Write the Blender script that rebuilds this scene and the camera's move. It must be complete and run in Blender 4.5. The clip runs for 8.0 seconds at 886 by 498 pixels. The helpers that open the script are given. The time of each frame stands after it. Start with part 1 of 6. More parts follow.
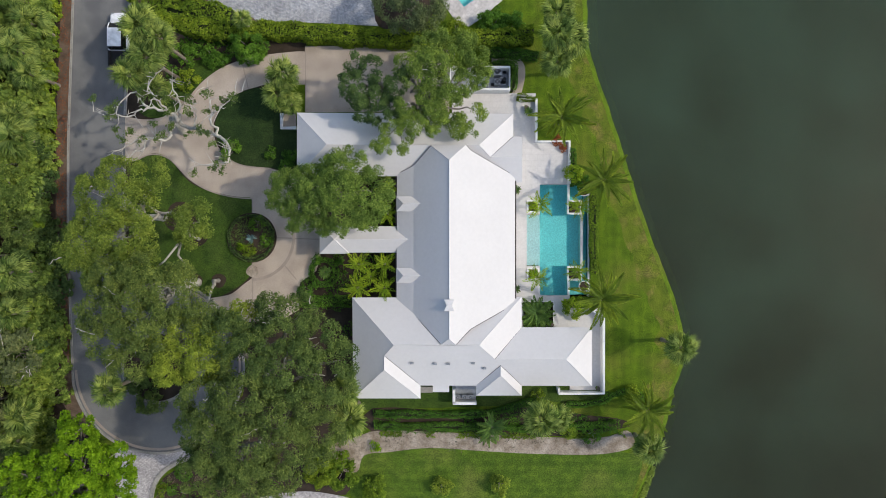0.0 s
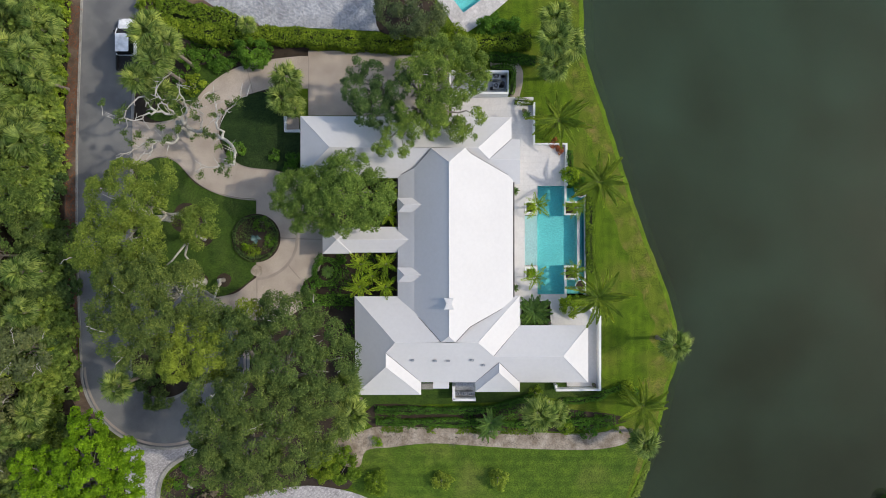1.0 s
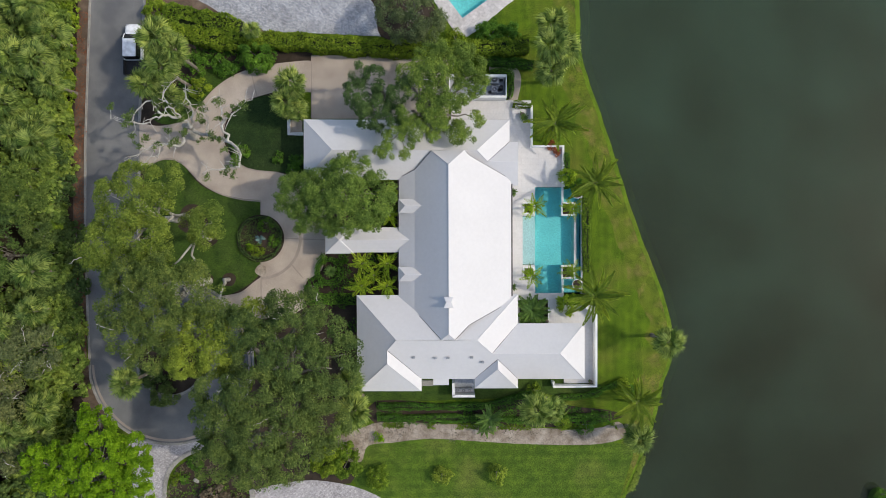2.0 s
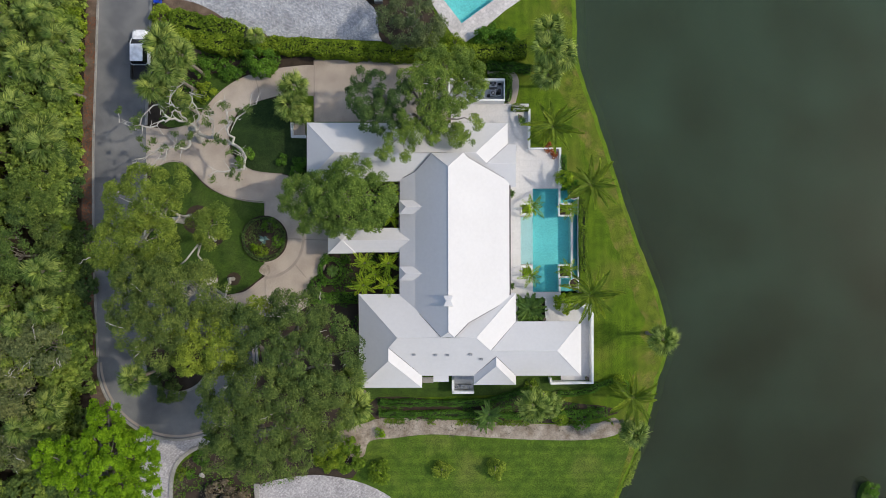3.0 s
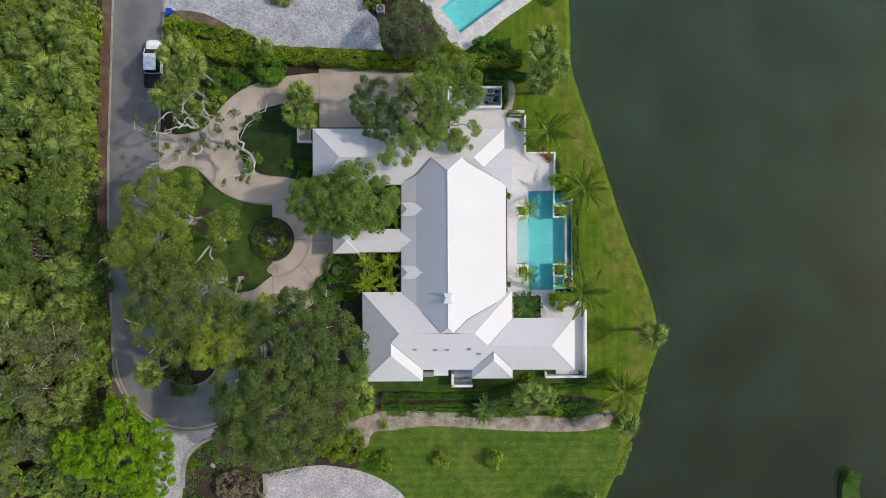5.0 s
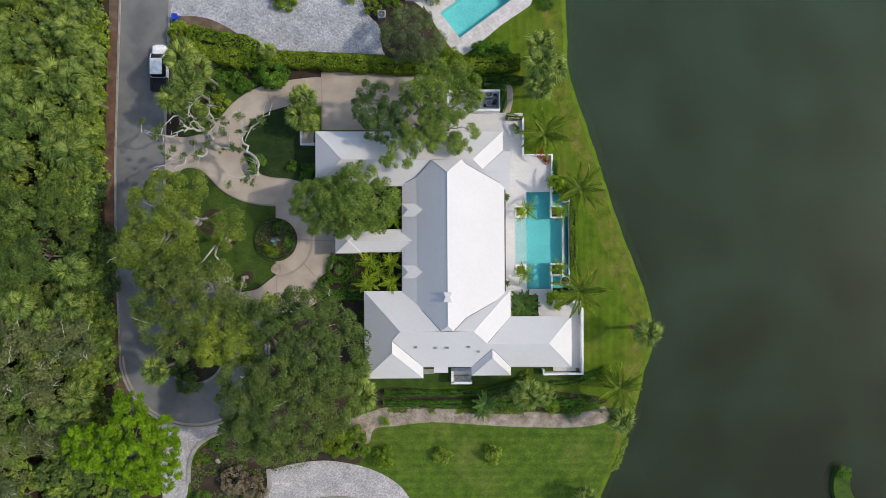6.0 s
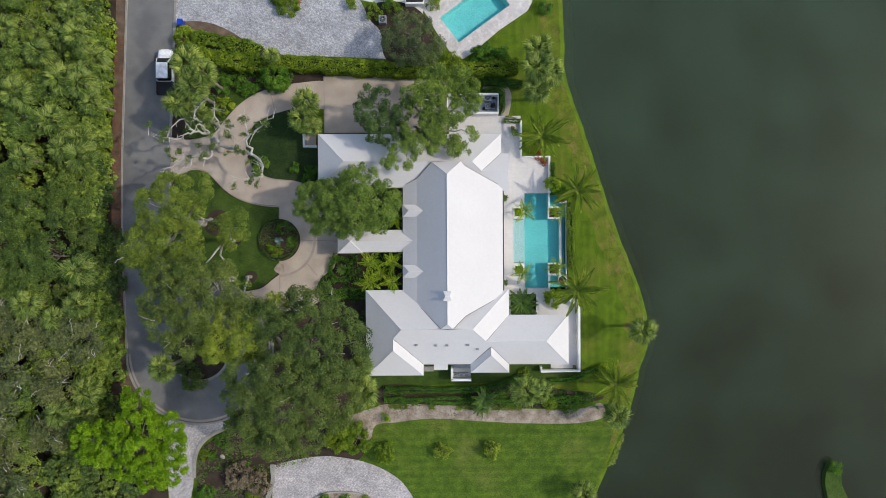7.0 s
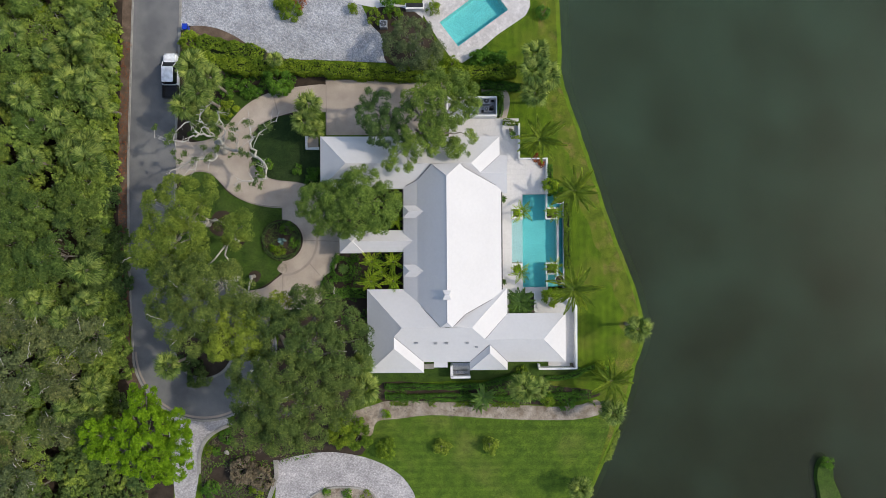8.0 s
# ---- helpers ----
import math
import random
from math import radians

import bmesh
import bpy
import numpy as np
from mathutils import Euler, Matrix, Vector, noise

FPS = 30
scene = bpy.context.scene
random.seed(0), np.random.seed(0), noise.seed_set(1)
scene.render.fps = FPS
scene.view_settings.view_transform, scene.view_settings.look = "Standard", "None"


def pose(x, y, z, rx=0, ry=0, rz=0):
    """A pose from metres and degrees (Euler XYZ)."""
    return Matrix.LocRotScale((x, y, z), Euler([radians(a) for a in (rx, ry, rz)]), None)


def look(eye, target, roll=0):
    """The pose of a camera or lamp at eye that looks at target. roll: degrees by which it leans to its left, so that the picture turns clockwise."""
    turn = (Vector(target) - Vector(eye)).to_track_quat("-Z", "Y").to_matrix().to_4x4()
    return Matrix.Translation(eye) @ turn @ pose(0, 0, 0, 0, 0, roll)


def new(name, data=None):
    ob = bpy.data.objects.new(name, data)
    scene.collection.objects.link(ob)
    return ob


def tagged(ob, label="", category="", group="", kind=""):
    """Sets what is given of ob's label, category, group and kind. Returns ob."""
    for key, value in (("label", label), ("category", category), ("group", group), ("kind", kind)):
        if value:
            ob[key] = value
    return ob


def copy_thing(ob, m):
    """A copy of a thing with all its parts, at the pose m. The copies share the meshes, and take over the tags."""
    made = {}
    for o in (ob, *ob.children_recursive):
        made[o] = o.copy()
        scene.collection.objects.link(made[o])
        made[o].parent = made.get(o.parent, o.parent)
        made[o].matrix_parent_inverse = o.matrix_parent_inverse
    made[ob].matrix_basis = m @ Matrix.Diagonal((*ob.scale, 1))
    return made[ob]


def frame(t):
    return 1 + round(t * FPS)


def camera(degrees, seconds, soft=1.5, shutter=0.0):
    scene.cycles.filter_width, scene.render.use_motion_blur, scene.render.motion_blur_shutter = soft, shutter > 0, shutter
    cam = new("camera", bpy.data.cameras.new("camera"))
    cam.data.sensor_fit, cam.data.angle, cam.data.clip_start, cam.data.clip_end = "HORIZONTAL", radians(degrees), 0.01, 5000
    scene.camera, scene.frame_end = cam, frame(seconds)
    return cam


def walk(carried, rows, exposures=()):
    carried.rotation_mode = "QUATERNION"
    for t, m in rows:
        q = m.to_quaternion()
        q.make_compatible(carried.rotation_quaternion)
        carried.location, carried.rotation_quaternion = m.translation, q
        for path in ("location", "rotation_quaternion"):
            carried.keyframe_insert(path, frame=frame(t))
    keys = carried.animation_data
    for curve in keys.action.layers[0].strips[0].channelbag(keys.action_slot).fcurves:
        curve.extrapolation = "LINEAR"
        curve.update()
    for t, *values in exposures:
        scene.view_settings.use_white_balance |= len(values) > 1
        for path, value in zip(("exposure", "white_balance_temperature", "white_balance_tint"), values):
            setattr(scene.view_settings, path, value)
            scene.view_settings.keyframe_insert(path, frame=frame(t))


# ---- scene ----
# the camera looks straight down and rises from 62 m to 74 m
cam = camera(72.0, 8.0, soft=0.65)
ROWS = [
    (0.0, 0.000, 0.000, 62.00, 0.000),
    (1.0, 0.004, 0.000, 63.49, -0.034),
    (2.0, 0.020, -0.006, 65.00, -0.083),
    (3.0, 0.040, -0.012, 66.53, -0.125),
    (4.0, 0.055, -0.015, 68.06, -0.177),
    (5.0, 0.066, -0.015, 69.60, -0.220),
    (6.0, 0.082, -0.016, 71.14, -0.263),
    (7.0, 0.108, -0.016, 72.69, -0.298),
    (8.0, 0.138, -0.020, 74.19, -0.328),
]
walk(cam, [(t, pose(x, y, z, 0, 0, turn)) for t, x, y, z, turn in ROWS])

# ---- world and sun ----
SUN = Vector((1.0, 0.04, 1.0)).normalized()
world = bpy.data.worlds.new("sky")
scene.world = world
world.use_nodes = True
wn = world.node_tree
sky = wn.nodes.new("ShaderNodeTexSky")
sky.sky_type, sky.sun_disc = "NISHITA", False
sky.sun_elevation, sky.sun_rotation = radians(45), radians(88)
sky.air_density, sky.dust_density = 1.2, 2.0
wn.links.new(sky.outputs[0], wn.nodes["Background"].inputs[0])
wn.nodes["Background"].inputs[1].default_value = 0.15
sun = new("sun", bpy.data.lights.new("sun", "SUN"))
sun.data.energy, sun.data.angle, sun.data.color = 1.62, radians(1.4), (1.0, 0.925, 0.79)
sun.matrix_world = look(SUN * 100, (0, 0, 0))
scene.view_settings.exposure = 0.29


# ---- materials ----
def material(name, rough=0.6, metal=0.0, spec=0.4):
    m = bpy.data.materials.new(name)
    m.use_nodes = True
    b = m.node_tree.nodes["Principled BSDF"]
    b.inputs["Roughness"].default_value = rough
    b.inputs["Metallic"].default_value = metal
    b.inputs["Specular IOR Level"].default_value = spec
    return m, m.node_tree, b


def rgb(c):
    return (c[0], c[1], c[2], 1.0)


def noise_node(nt, scale, detail=4.0, stretch=None, world_space=True):
    tex = nt.nodes.new("ShaderNodeTexNoise")
    tex.inputs["Scale"].default_value, tex.inputs["Detail"].default_value = scale, detail
    src = nt.nodes.new("ShaderNodeNewGeometry").outputs["Position"] if world_space else nt.nodes.new("ShaderNodeTexCoord").outputs["Object"]
    if stretch:
        mp = nt.nodes.new("ShaderNodeMapping")
        mp.inputs["Scale"].default_value = stretch
        nt.links.new(src, mp.inputs[0])
        src = mp.outputs[0]
    nt.links.new(src, tex.inputs["Vector"])
    return tex.outputs[0]


def ramp(nt, fac, stops):
    r = nt.nodes.new("ShaderNodeValToRGB")
    el = r.color_ramp.elements
    while len(el) < len(stops):
        el.new(0.5)
    for e, (p, c) in zip(el, stops):
        e.position, e.color = p, rgb(c)
    nt.links.new(fac, r.inputs[0])
    return r.outputs[0]


def mix(nt, fac, a, b, blend="MIX"):
    n = nt.nodes.new("ShaderNodeMix")
    n.data_type, n.blend_type = "RGBA", blend
    for sock, v in ((n.inputs[0], fac), (n.inputs[6], a), (n.inputs[7], b)):
        if isinstance(v, (int, float)):
            sock.default_value = v
        elif isinstance(v, tuple):
            sock.default_value = rgb(v)
        else:
            nt.links.new(v, sock)
    return n.outputs[2]


def bump(nt, b, height, strength=0.3, distance=0.05):
    n = nt.nodes.new("ShaderNodeBump")
    n.inputs["Strength"].default_value, n.inputs["Distance"].default_value = strength, distance
    nt.links.new(height, n.inputs["Height"])
    nt.links.new(n.outputs[0], b.inputs["Normal"])


def mottled(name, dark, light, fine=8.0, coarse=0.5, rough=0.8, relief=0.3, metal=0.0, spec=0.3, stretch=None, spread=0.22, grain=0.25):
    """A surface that varies at a fine and at a coarse scale between two colours."""
    m, nt, b = material(name, rough, metal, spec)
    f, c = noise_node(nt, fine, 5.0, stretch), noise_node(nt, coarse, 4.0)
    mid = tuple((p + q) / 2 for p, q in zip(dark, light))
    base = ramp(nt, c, [(0.5 - spread, dark), (0.5, mid), (0.5 + spread, light)])
    speck = ramp(nt, f, [(0.3, (1 - grain,) * 3), (0.7, (1 + grain * 0.7,) * 3)])
    nt.links.new(mix(nt, 1.0, base, speck, "MULTIPLY"), b.inputs["Base Color"])
    if relief:
        bump(nt, b, f, relief, 0.03)
    return m


def grass(name, dark, light, dry, stripes=None, worn=(0.16, 0.52, 0.72, 0.6)):
    """Lawn: blades as fine grain, patches of dry grass, and the mower's bands."""
    m, nt, b = material(name, 0.85, 0.0, 0.15)
    fine, mid, coarse = noise_node(nt, 9.0, 6.0), noise_node(nt, 0.9, 5.0), noise_node(nt, worn[0], 4.0)
    col = ramp(nt, mid, [(0.3, dark), (0.7, light)])
    col = mix(nt, ramp(nt, coarse, [(worn[1], (0, 0, 0)), (worn[2], (1, 1, 1))]), col, mix(nt, worn[3], col, dry))
    if stripes:
        w = nt.nodes.new("ShaderNodeTexWave")
        w.wave_type, w.bands_direction, w.wave_profile = "BANDS", stripes, "SIN"
        w.inputs["Scale"].default_value, w.inputs["Distortion"].default_value = 0.36, 0.6
        nt.links.new(nt.nodes.new("ShaderNodeNewGeometry").outputs["Position"], w.inputs["Vector"])
        col = mix(nt, 1.0, col, ramp(nt, w.outputs[0], [(0.25, (0.915, 0.93, 0.92)), (0.8, (1.045, 1.04, 1.01))]), "MULTIPLY")
    col = mix(nt, 1.0, col, ramp(nt, fine, [(0.28, (0.5, 0.52, 0.5)), (0.72, (1.4, 1.38, 1.3))]), "MULTIPLY")
    nt.links.new(col, b.inputs["Base Color"])
    bump(nt, b, fine, 0.6, 0.06)
    return m


def foliage(name, dark, mid, light, rough=0.7, sheer=0.24, patch=0.6, calm=0.4):
    """Leaves: tufts and whole boughs paler or darker, each leaf a little its own shade, some light through the blade."""
    m, nt, b = material(name, rough, 0.0, 0.06)
    isl = nt.nodes.new("ShaderNodeNewGeometry").outputs["Random Per Island"]
    lo, hi = (tuple(q + (p - q) * (1 - calm) for p, q in zip(c, mid)) for c in (dark, light))
    col = ramp(nt, isl, [(0.0, lo), (0.5, mid), (1.0, hi)])
    col = mix(nt, 1.0, col, ramp(nt, noise_node(nt, 2.6, 2.0), [(0.34, (0.72, 0.76, 0.76)), (0.66, (1.28, 1.24, 1.12))]), "MULTIPLY")
    col = mix(nt, 1.0, col, ramp(nt, noise_node(nt, patch, 3.0), [(0.32, (0.66, 0.71, 0.70)), (0.68, (1.32, 1.26, 1.10))]), "MULTIPLY")
    obj = nt.nodes.new("ShaderNodeObjectInfo").outputs["Random"]
    col = mix(nt, 1.0, col, ramp(nt, obj, [(0.0, (0.82, 0.88, 0.9)), (1.0, (1.18, 1.1, 0.95))]), "MULTIPLY")
    nt.links.new(col, b.inputs["Base Color"])
    tr = nt.nodes.new("ShaderNodeBsdfTranslucent")
    nt.links.new(mix(nt, 1.0, col, (1.3, 1.35, 0.75), "MULTIPLY"), tr.inputs[0])
    mx = nt.nodes.new("ShaderNodeMixShader")
    mx.inputs[0].default_value = sheer
    nt.links.new(b.outputs[0], mx.inputs[1])
    nt.links.new(tr.outputs[0], mx.inputs[2])
    nt.links.new(mx.outputs[0], nt.nodes["Material Output"].inputs[0])
    return m


def pavers(name, a, b_, joint, width, height, turn=0.0, grain=0.2):
    m, nt, b = material(name, 0.8, 0.0, 0.3)
    br = nt.nodes.new("ShaderNodeTexBrick")
    mp = nt.nodes.new("ShaderNodeMapping")
    mp.inputs["Rotation"].default_value = (0, 0, radians(turn))
    nt.links.new(nt.nodes.new("ShaderNodeNewGeometry").outputs["Position"], mp.inputs[0])
    nt.links.new(mp.outputs[0], br.inputs["Vector"])
    for k, v in (("Color1", rgb(a)), ("Color2", rgb(b_)), ("Mortar", rgb(joint)), ("Scale", 1.0), ("Mortar Size", 0.012), ("Brick Width", width), ("Row Height", height), ("Bias", 0.0)):
        br.inputs[k].default_value = v
    col = mix(nt, 1.0, br.outputs[0], ramp(nt, noise_node(nt, 0.5, 5.0), [(0.3, (1 - 0.8 * grain,) * 3), (0.7, (1 + 0.5 * grain,) * 3)]), "MULTIPLY")
    col = mix(nt, 1.0, col, ramp(nt, noise_node(nt, 5.0, 4.0), [(0.3, (1 - grain,) * 3), (0.7, (1 + grain,) * 3)]), "MULTIPLY")
    nt.links.new(col, b.inputs["Base Color"])
    bump(nt, b, br.outputs[1], 0.3, 0.01)
    return m


def clear_water(name, tint):
    """Pool water: the basin shows through, tinted, with a rippled gloss on top."""
    m, nt, b = material(name, 0.03, 0.0, 0.5)
    nt.nodes.remove(b)
    t = nt.nodes.new("ShaderNodeBsdfTransparent")
    # the ripples' sparkle is painted as paler and darker flecks of the tint
    sparkle_tint = ramp(nt, noise_node(nt, 6.0, 5.0), [(0.36, tuple(v * 0.86 for v in tint)), (0.64, tuple(min(1, v * 1.05) for v in tint))])
    nt.links.new(sparkle_tint, t.inputs[0])
    g = nt.nodes.new("ShaderNodeBsdfGlossy")
    g.inputs["Roughness"].default_value = 0.05
    n = nt.nodes.new("ShaderNodeBump")
    n.inputs["Strength"].default_value, n.inputs["Distance"].default_value = 0.25, 0.05
    nt.links.new(noise_node(nt, 4.0, 3.0), n.inputs["Height"])
    nt.links.new(n.outputs[0], g.inputs["Normal"])
    fr = nt.nodes.new("ShaderNodeFresnel")
    fr.inputs[0].default_value = 1.33
    mx = nt.nodes.new("ShaderNodeMixShader")
    nt.links.new(fr.outputs[0], mx.inputs[0])
    nt.links.new(t.outputs[0], mx.inputs[1])
    nt.links.new(g.outputs[0], mx.inputs[2])
    nt.links.new(mx.outputs[0], nt.nodes["Material Output"].inputs[0])
    return m


def lake_material():
    m, nt, b = material("lake_water", 0.08, 0.0, 0.12)
    sep = nt.nodes.new("ShaderNodeSeparateXYZ")
    nt.links.new(nt.nodes.new("ShaderNodeNewGeometry").outputs["Position"], sep.inputs[0])
    # sky reflection painted into the base colour, paler towards the north
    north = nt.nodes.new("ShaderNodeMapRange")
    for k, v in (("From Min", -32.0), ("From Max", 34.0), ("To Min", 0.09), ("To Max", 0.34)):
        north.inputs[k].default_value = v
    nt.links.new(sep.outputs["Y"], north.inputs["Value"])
    murk_and_sky = nt.nodes.new("ShaderNodeMath")
    murk_and_sky.operation = "MULTIPLY_ADD"
    nt.links.new(noise_node(nt, 0.10, 5.0), murk_and_sky.inputs[0])
    murk_and_sky.inputs[1].default_value = 0.55
    nt.links.new(north.outputs[0], murk_and_sky.inputs[2])
    col = ramp(nt, murk_and_sky.outputs[0], [(0.36, (0.029, 0.036, 0.020)), (0.70, (0.049, 0.078, 0.048))])
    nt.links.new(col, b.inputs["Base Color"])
    bump(nt, b, noise_node(nt, 1.6, 4.0), 0.04, 0.03)
    t = nt.nodes.new("ShaderNodeBsdfTransparent")
    t.inputs[0].default_value = (0.75, 0.8, 0.55, 1)
    mx = nt.nodes.new("ShaderNodeMixShader")
    mx.inputs[0].default_value = 0.19
    nt.links.new(b.outputs[0], mx.inputs[1])
    nt.links.new(t.outputs[0], mx.inputs[2])
    nt.links.new(mx.outputs[0], nt.nodes["Material Output"].inputs[0])
    return m


LAKE = lake_material()
LAWN_E = grass("lawn_mown_north_south", (0.060, 0.108, 0.006), (0.112, 0.180, 0.009), (0.175, 0.170, 0.032), "X")
LAWN_S = grass("lawn_mown_east_west", (0.050, 0.096, 0.011), (0.104, 0.166, 0.017), (0.175, 0.185, 0.045), "Y")
# darker grass; on the front lawn its dark tone holds the trees' shade
LAWN_SHADY = grass("lawn_dark_and_shaded", (0.032, 0.064, 0.011), (0.059, 0.104, 0.015), (0.09, 0.12, 0.033))
# the tall trees' shade is painted into this turf's dark colour
LAWN_TREE_SHADE = grass("turf_painted_shade", (0.016, 0.034, 0.010), (0.030, 0.056, 0.014), (0.04, 0.06, 0.02))
BANK = grass("rough_bank_grass", (0.072, 0.108, 0.010), (0.138, 0.176, 0.016), (0.30, 0.185, 0.085), worn=(0.6, 0.50, 0.74, 0.5))
SOIL = mottled("dark_mulch", (0.026, 0.019, 0.013), (0.064, 0.046, 0.032), 14.0, 0.8, 0.95, 0.8)
# near-black green: the shade between a hedge's leaves, put into the core's colour
CORE = mottled("hedge_inner_shade", (0.018, 0.028, 0.010), (0.04, 0.055, 0.018), 9.0, 0.8, 0.95, 0.8)
LITTER = mottled("leaf_litter", (0.085, 0.058, 0.040), (0.19, 0.135, 0.095), 12.0, 0.9, 0.95, 0.8)
SAND = mottled("sandy_bare_ground", (0.20, 0.155, 0.11), (0.43, 0.365, 0.295), 7.0, 0.9, 0.95, 0.5, spread=0.18, grain=0.3)
ASPHALT = mottled("asphalt", (0.132, 0.132, 0.134), (0.212, 0.208, 0.199), 18.0, 0.3, 0.85, 0.4, spread=0.14)
CONCRETE = mottled("washed_shell_concrete", (0.356, 0.293, 0.237), (0.529, 0.448, 0.369), 16.0, 0.4, 0.85, 0.25)
BAND = mottled("concrete_band", (0.30, 0.25, 0.21), (0.38, 0.32, 0.27), 16.0, 0.8, 0.85, 0.25)
KERB = mottled("kerb_concrete", (0.24, 0.225, 0.20), (0.38, 0.36, 0.32), 10.0, 0.8, 0.85, 0.3)
PATIO = pavers("pale_limestone", (0.61, 0.588, 0.575), (0.635, 0.612, 0.598), (0.57, 0.55, 0.54), 1.2, 0.6, grain=0.05)
PAVERS_N = pavers("grey_clay_pavers", (0.30, 0.31, 0.335), (0.50, 0.49, 0.49), (0.26, 0.26, 0.27), 0.24, 0.14, 35, 0.3)
PAVERS_T = pavers("pale_terrace_pavers", (0.54, 0.50, 0.475), (0.66, 0.62, 0.595), (0.47, 0.44, 0.42), 0.4, 0.4, 35, 0.14)
PAVERS_S = pavers("pink_clay_pavers", (0.38, 0.35, 0.345), (0.54, 0.505, 0.49), (0.31, 0.29, 0.285), 0.24, 0.14, 20, 0.25)
ROOF = mottled("white_roof_tile", (0.618, 0.600, 0.592), (0.645, 0.627, 0.618), 3.0, 0.25, 0.6, 0.015, spec=0.3, grain=0.025)
CAP = mottled("white_ridge_tile", (0.64, 0.62, 0.61), (0.69, 0.67, 0.66), 8.0, 0.6, 0.55, 0.03, grain=0.04)
FLASH = mottled("lead_grey_flashing", (0.12, 0.12, 0.13), (0.2, 0.2, 0.21), 8.0, 0.8, 0.5, 0.1, 0.5)
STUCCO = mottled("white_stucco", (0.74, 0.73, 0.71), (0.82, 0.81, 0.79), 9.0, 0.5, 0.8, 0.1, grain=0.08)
GUTTER = mottled("dark_bronze_gutter", (0.05, 0.045, 0.042), (0.09, 0.08, 0.075), 9.0, 0.8, 0.5, 0.1, 0.4)
POOL_TILE = mottled("pale_blue_plaster", (0.66, 0.74, 0.74), (0.76, 0.82, 0.81), 7.0, 0.7, 0.6, 0.1, grain=0.08)
POOL_WATER = clear_water("pool_water", (0.28, 0.86, 0.88))
SHALLOW = clear_water("shallow_pool_water", (0.66, 0.90, 0.91))
BARK = mottled("grey_oak_bark", (0.15, 0.13, 0.11), (0.34, 0.31, 0.27), 12.0, 1.2, 0.9, 0.8)
PALE_BARK = mottled("pale_lichened_bark", (0.30, 0.275, 0.235), (0.55, 0.525, 0.47), 7.0, 1.0, 0.9, 0.7)
PALM_BARK = mottled("palm_trunk", (0.16, 0.13, 0.10), (0.3, 0.26, 0.21), 14.0, 1.5, 0.9, 0.8)
OAK = foliage("oak_leaves", (0.054, 0.090, 0.030), (0.110, 0.160, 0.051), (0.226, 0.282, 0.088))
OAK_GREEN = foliage("fresh_green_oak_leaves", (0.074, 0.132, 0.032), (0.145, 0.225, 0.054), (0.275, 0.360, 0.100))
OAK_DARK = foliage("dark_oak_leaves", (0.046, 0.082, 0.030), (0.094, 0.148, 0.050), (0.190, 0.255, 0.092))
OAK_YELLOW = foliage("yellow_green_oak_leaves", (0.125, 0.168, 0.024), (0.240, 0.300, 0.044), (0.400, 0.460, 0.090))
OAK_LIGHT = foliage("young_oak_leaves", (0.082, 0.130, 0.027), (0.158, 0.222, 0.045), (0.288, 0.352, 0.090))
OAK_GREY = foliage("grey_green_leaves", (0.074, 0.097, 0.046), (0.133, 0.164, 0.079), (0.234, 0.265, 0.143))
WOODS = foliage("woodland_leaves", (0.084, 0.142, 0.033), (0.168, 0.246, 0.057), (0.310, 0.385, 0.112))
WOODS_DEEP = foliage("deep_green_woodland_leaves", (0.050, 0.092, 0.026), (0.102, 0.162, 0.044), (0.205, 0.268, 0.088))
BRIGHT = foliage("lime_green_leaves", (0.096, 0.182, 0.009), (0.184, 0.315, 0.013), (0.300, 0.455, 0.034))
HEDGE = foliage("clipped_hedge_leaves", (0.080, 0.142, 0.017), (0.152, 0.230, 0.025), (0.258, 0.338, 0.048))
SHRUB = foliage("dark_shrub_leaves", (0.044, 0.109, 0.019), (0.088, 0.190, 0.029), (0.154, 0.299, 0.047))
FAN = foliage("fan_palm_leaf", (0.074, 0.128, 0.032), (0.160, 0.230, 0.060), (0.320, 0.390, 0.130), 0.5, 0.25, calm=0.1)
FEATHER = foliage("feather_palm_leaf", (0.090, 0.142, 0.022), (0.190, 0.265, 0.040), (0.370, 0.440, 0.100), 0.4, 0.3, calm=0.3)
LIME_PALM = foliage("bright_palm_leaf", (0.150, 0.245, 0.020), (0.275, 0.395, 0.034), (0.450, 0.550, 0.080), 0.45, 0.3, calm=0.2)
CYCAD = foliage("cycad_leaf", (0.070, 0.140, 0.039), (0.126, 0.224, 0.065), (0.224, 0.329, 0.111), 0.4, 0.15)
AGAVE = foliage("blue_agave_leaf", (0.160, 0.250, 0.260), (0.250, 0.360, 0.370), (0.380, 0.480, 0.480), 0.5, 0.05)
DRY = foliage("dry_grey_twigs", (0.090, 0.074, 0.060), (0.165, 0.140, 0.118), (0.260, 0.230, 0.200), 0.8, 0.0)
RUST = foliage("rust_red_leaves", (0.160, 0.050, 0.030), (0.280, 0.090, 0.050), (0.360, 0.160, 0.080))
WHITE_PAINT = mottled("white_car_paint", (0.78, 0.78, 0.78), (0.82, 0.82, 0.82), 2.0, 0.5, 0.25, 0.0, spec=0.5)
BLACK = mottled("black_plastic", (0.015, 0.015, 0.016), (0.03, 0.03, 0.031), 9.0, 0.8, 0.6, 0.1)
GLASS_DARK = mottled("tinted_glass", (0.010, 0.012, 0.014), (0.016, 0.018, 0.02), 1.0, 0.3, 0.05, 0.0, spec=0.6)
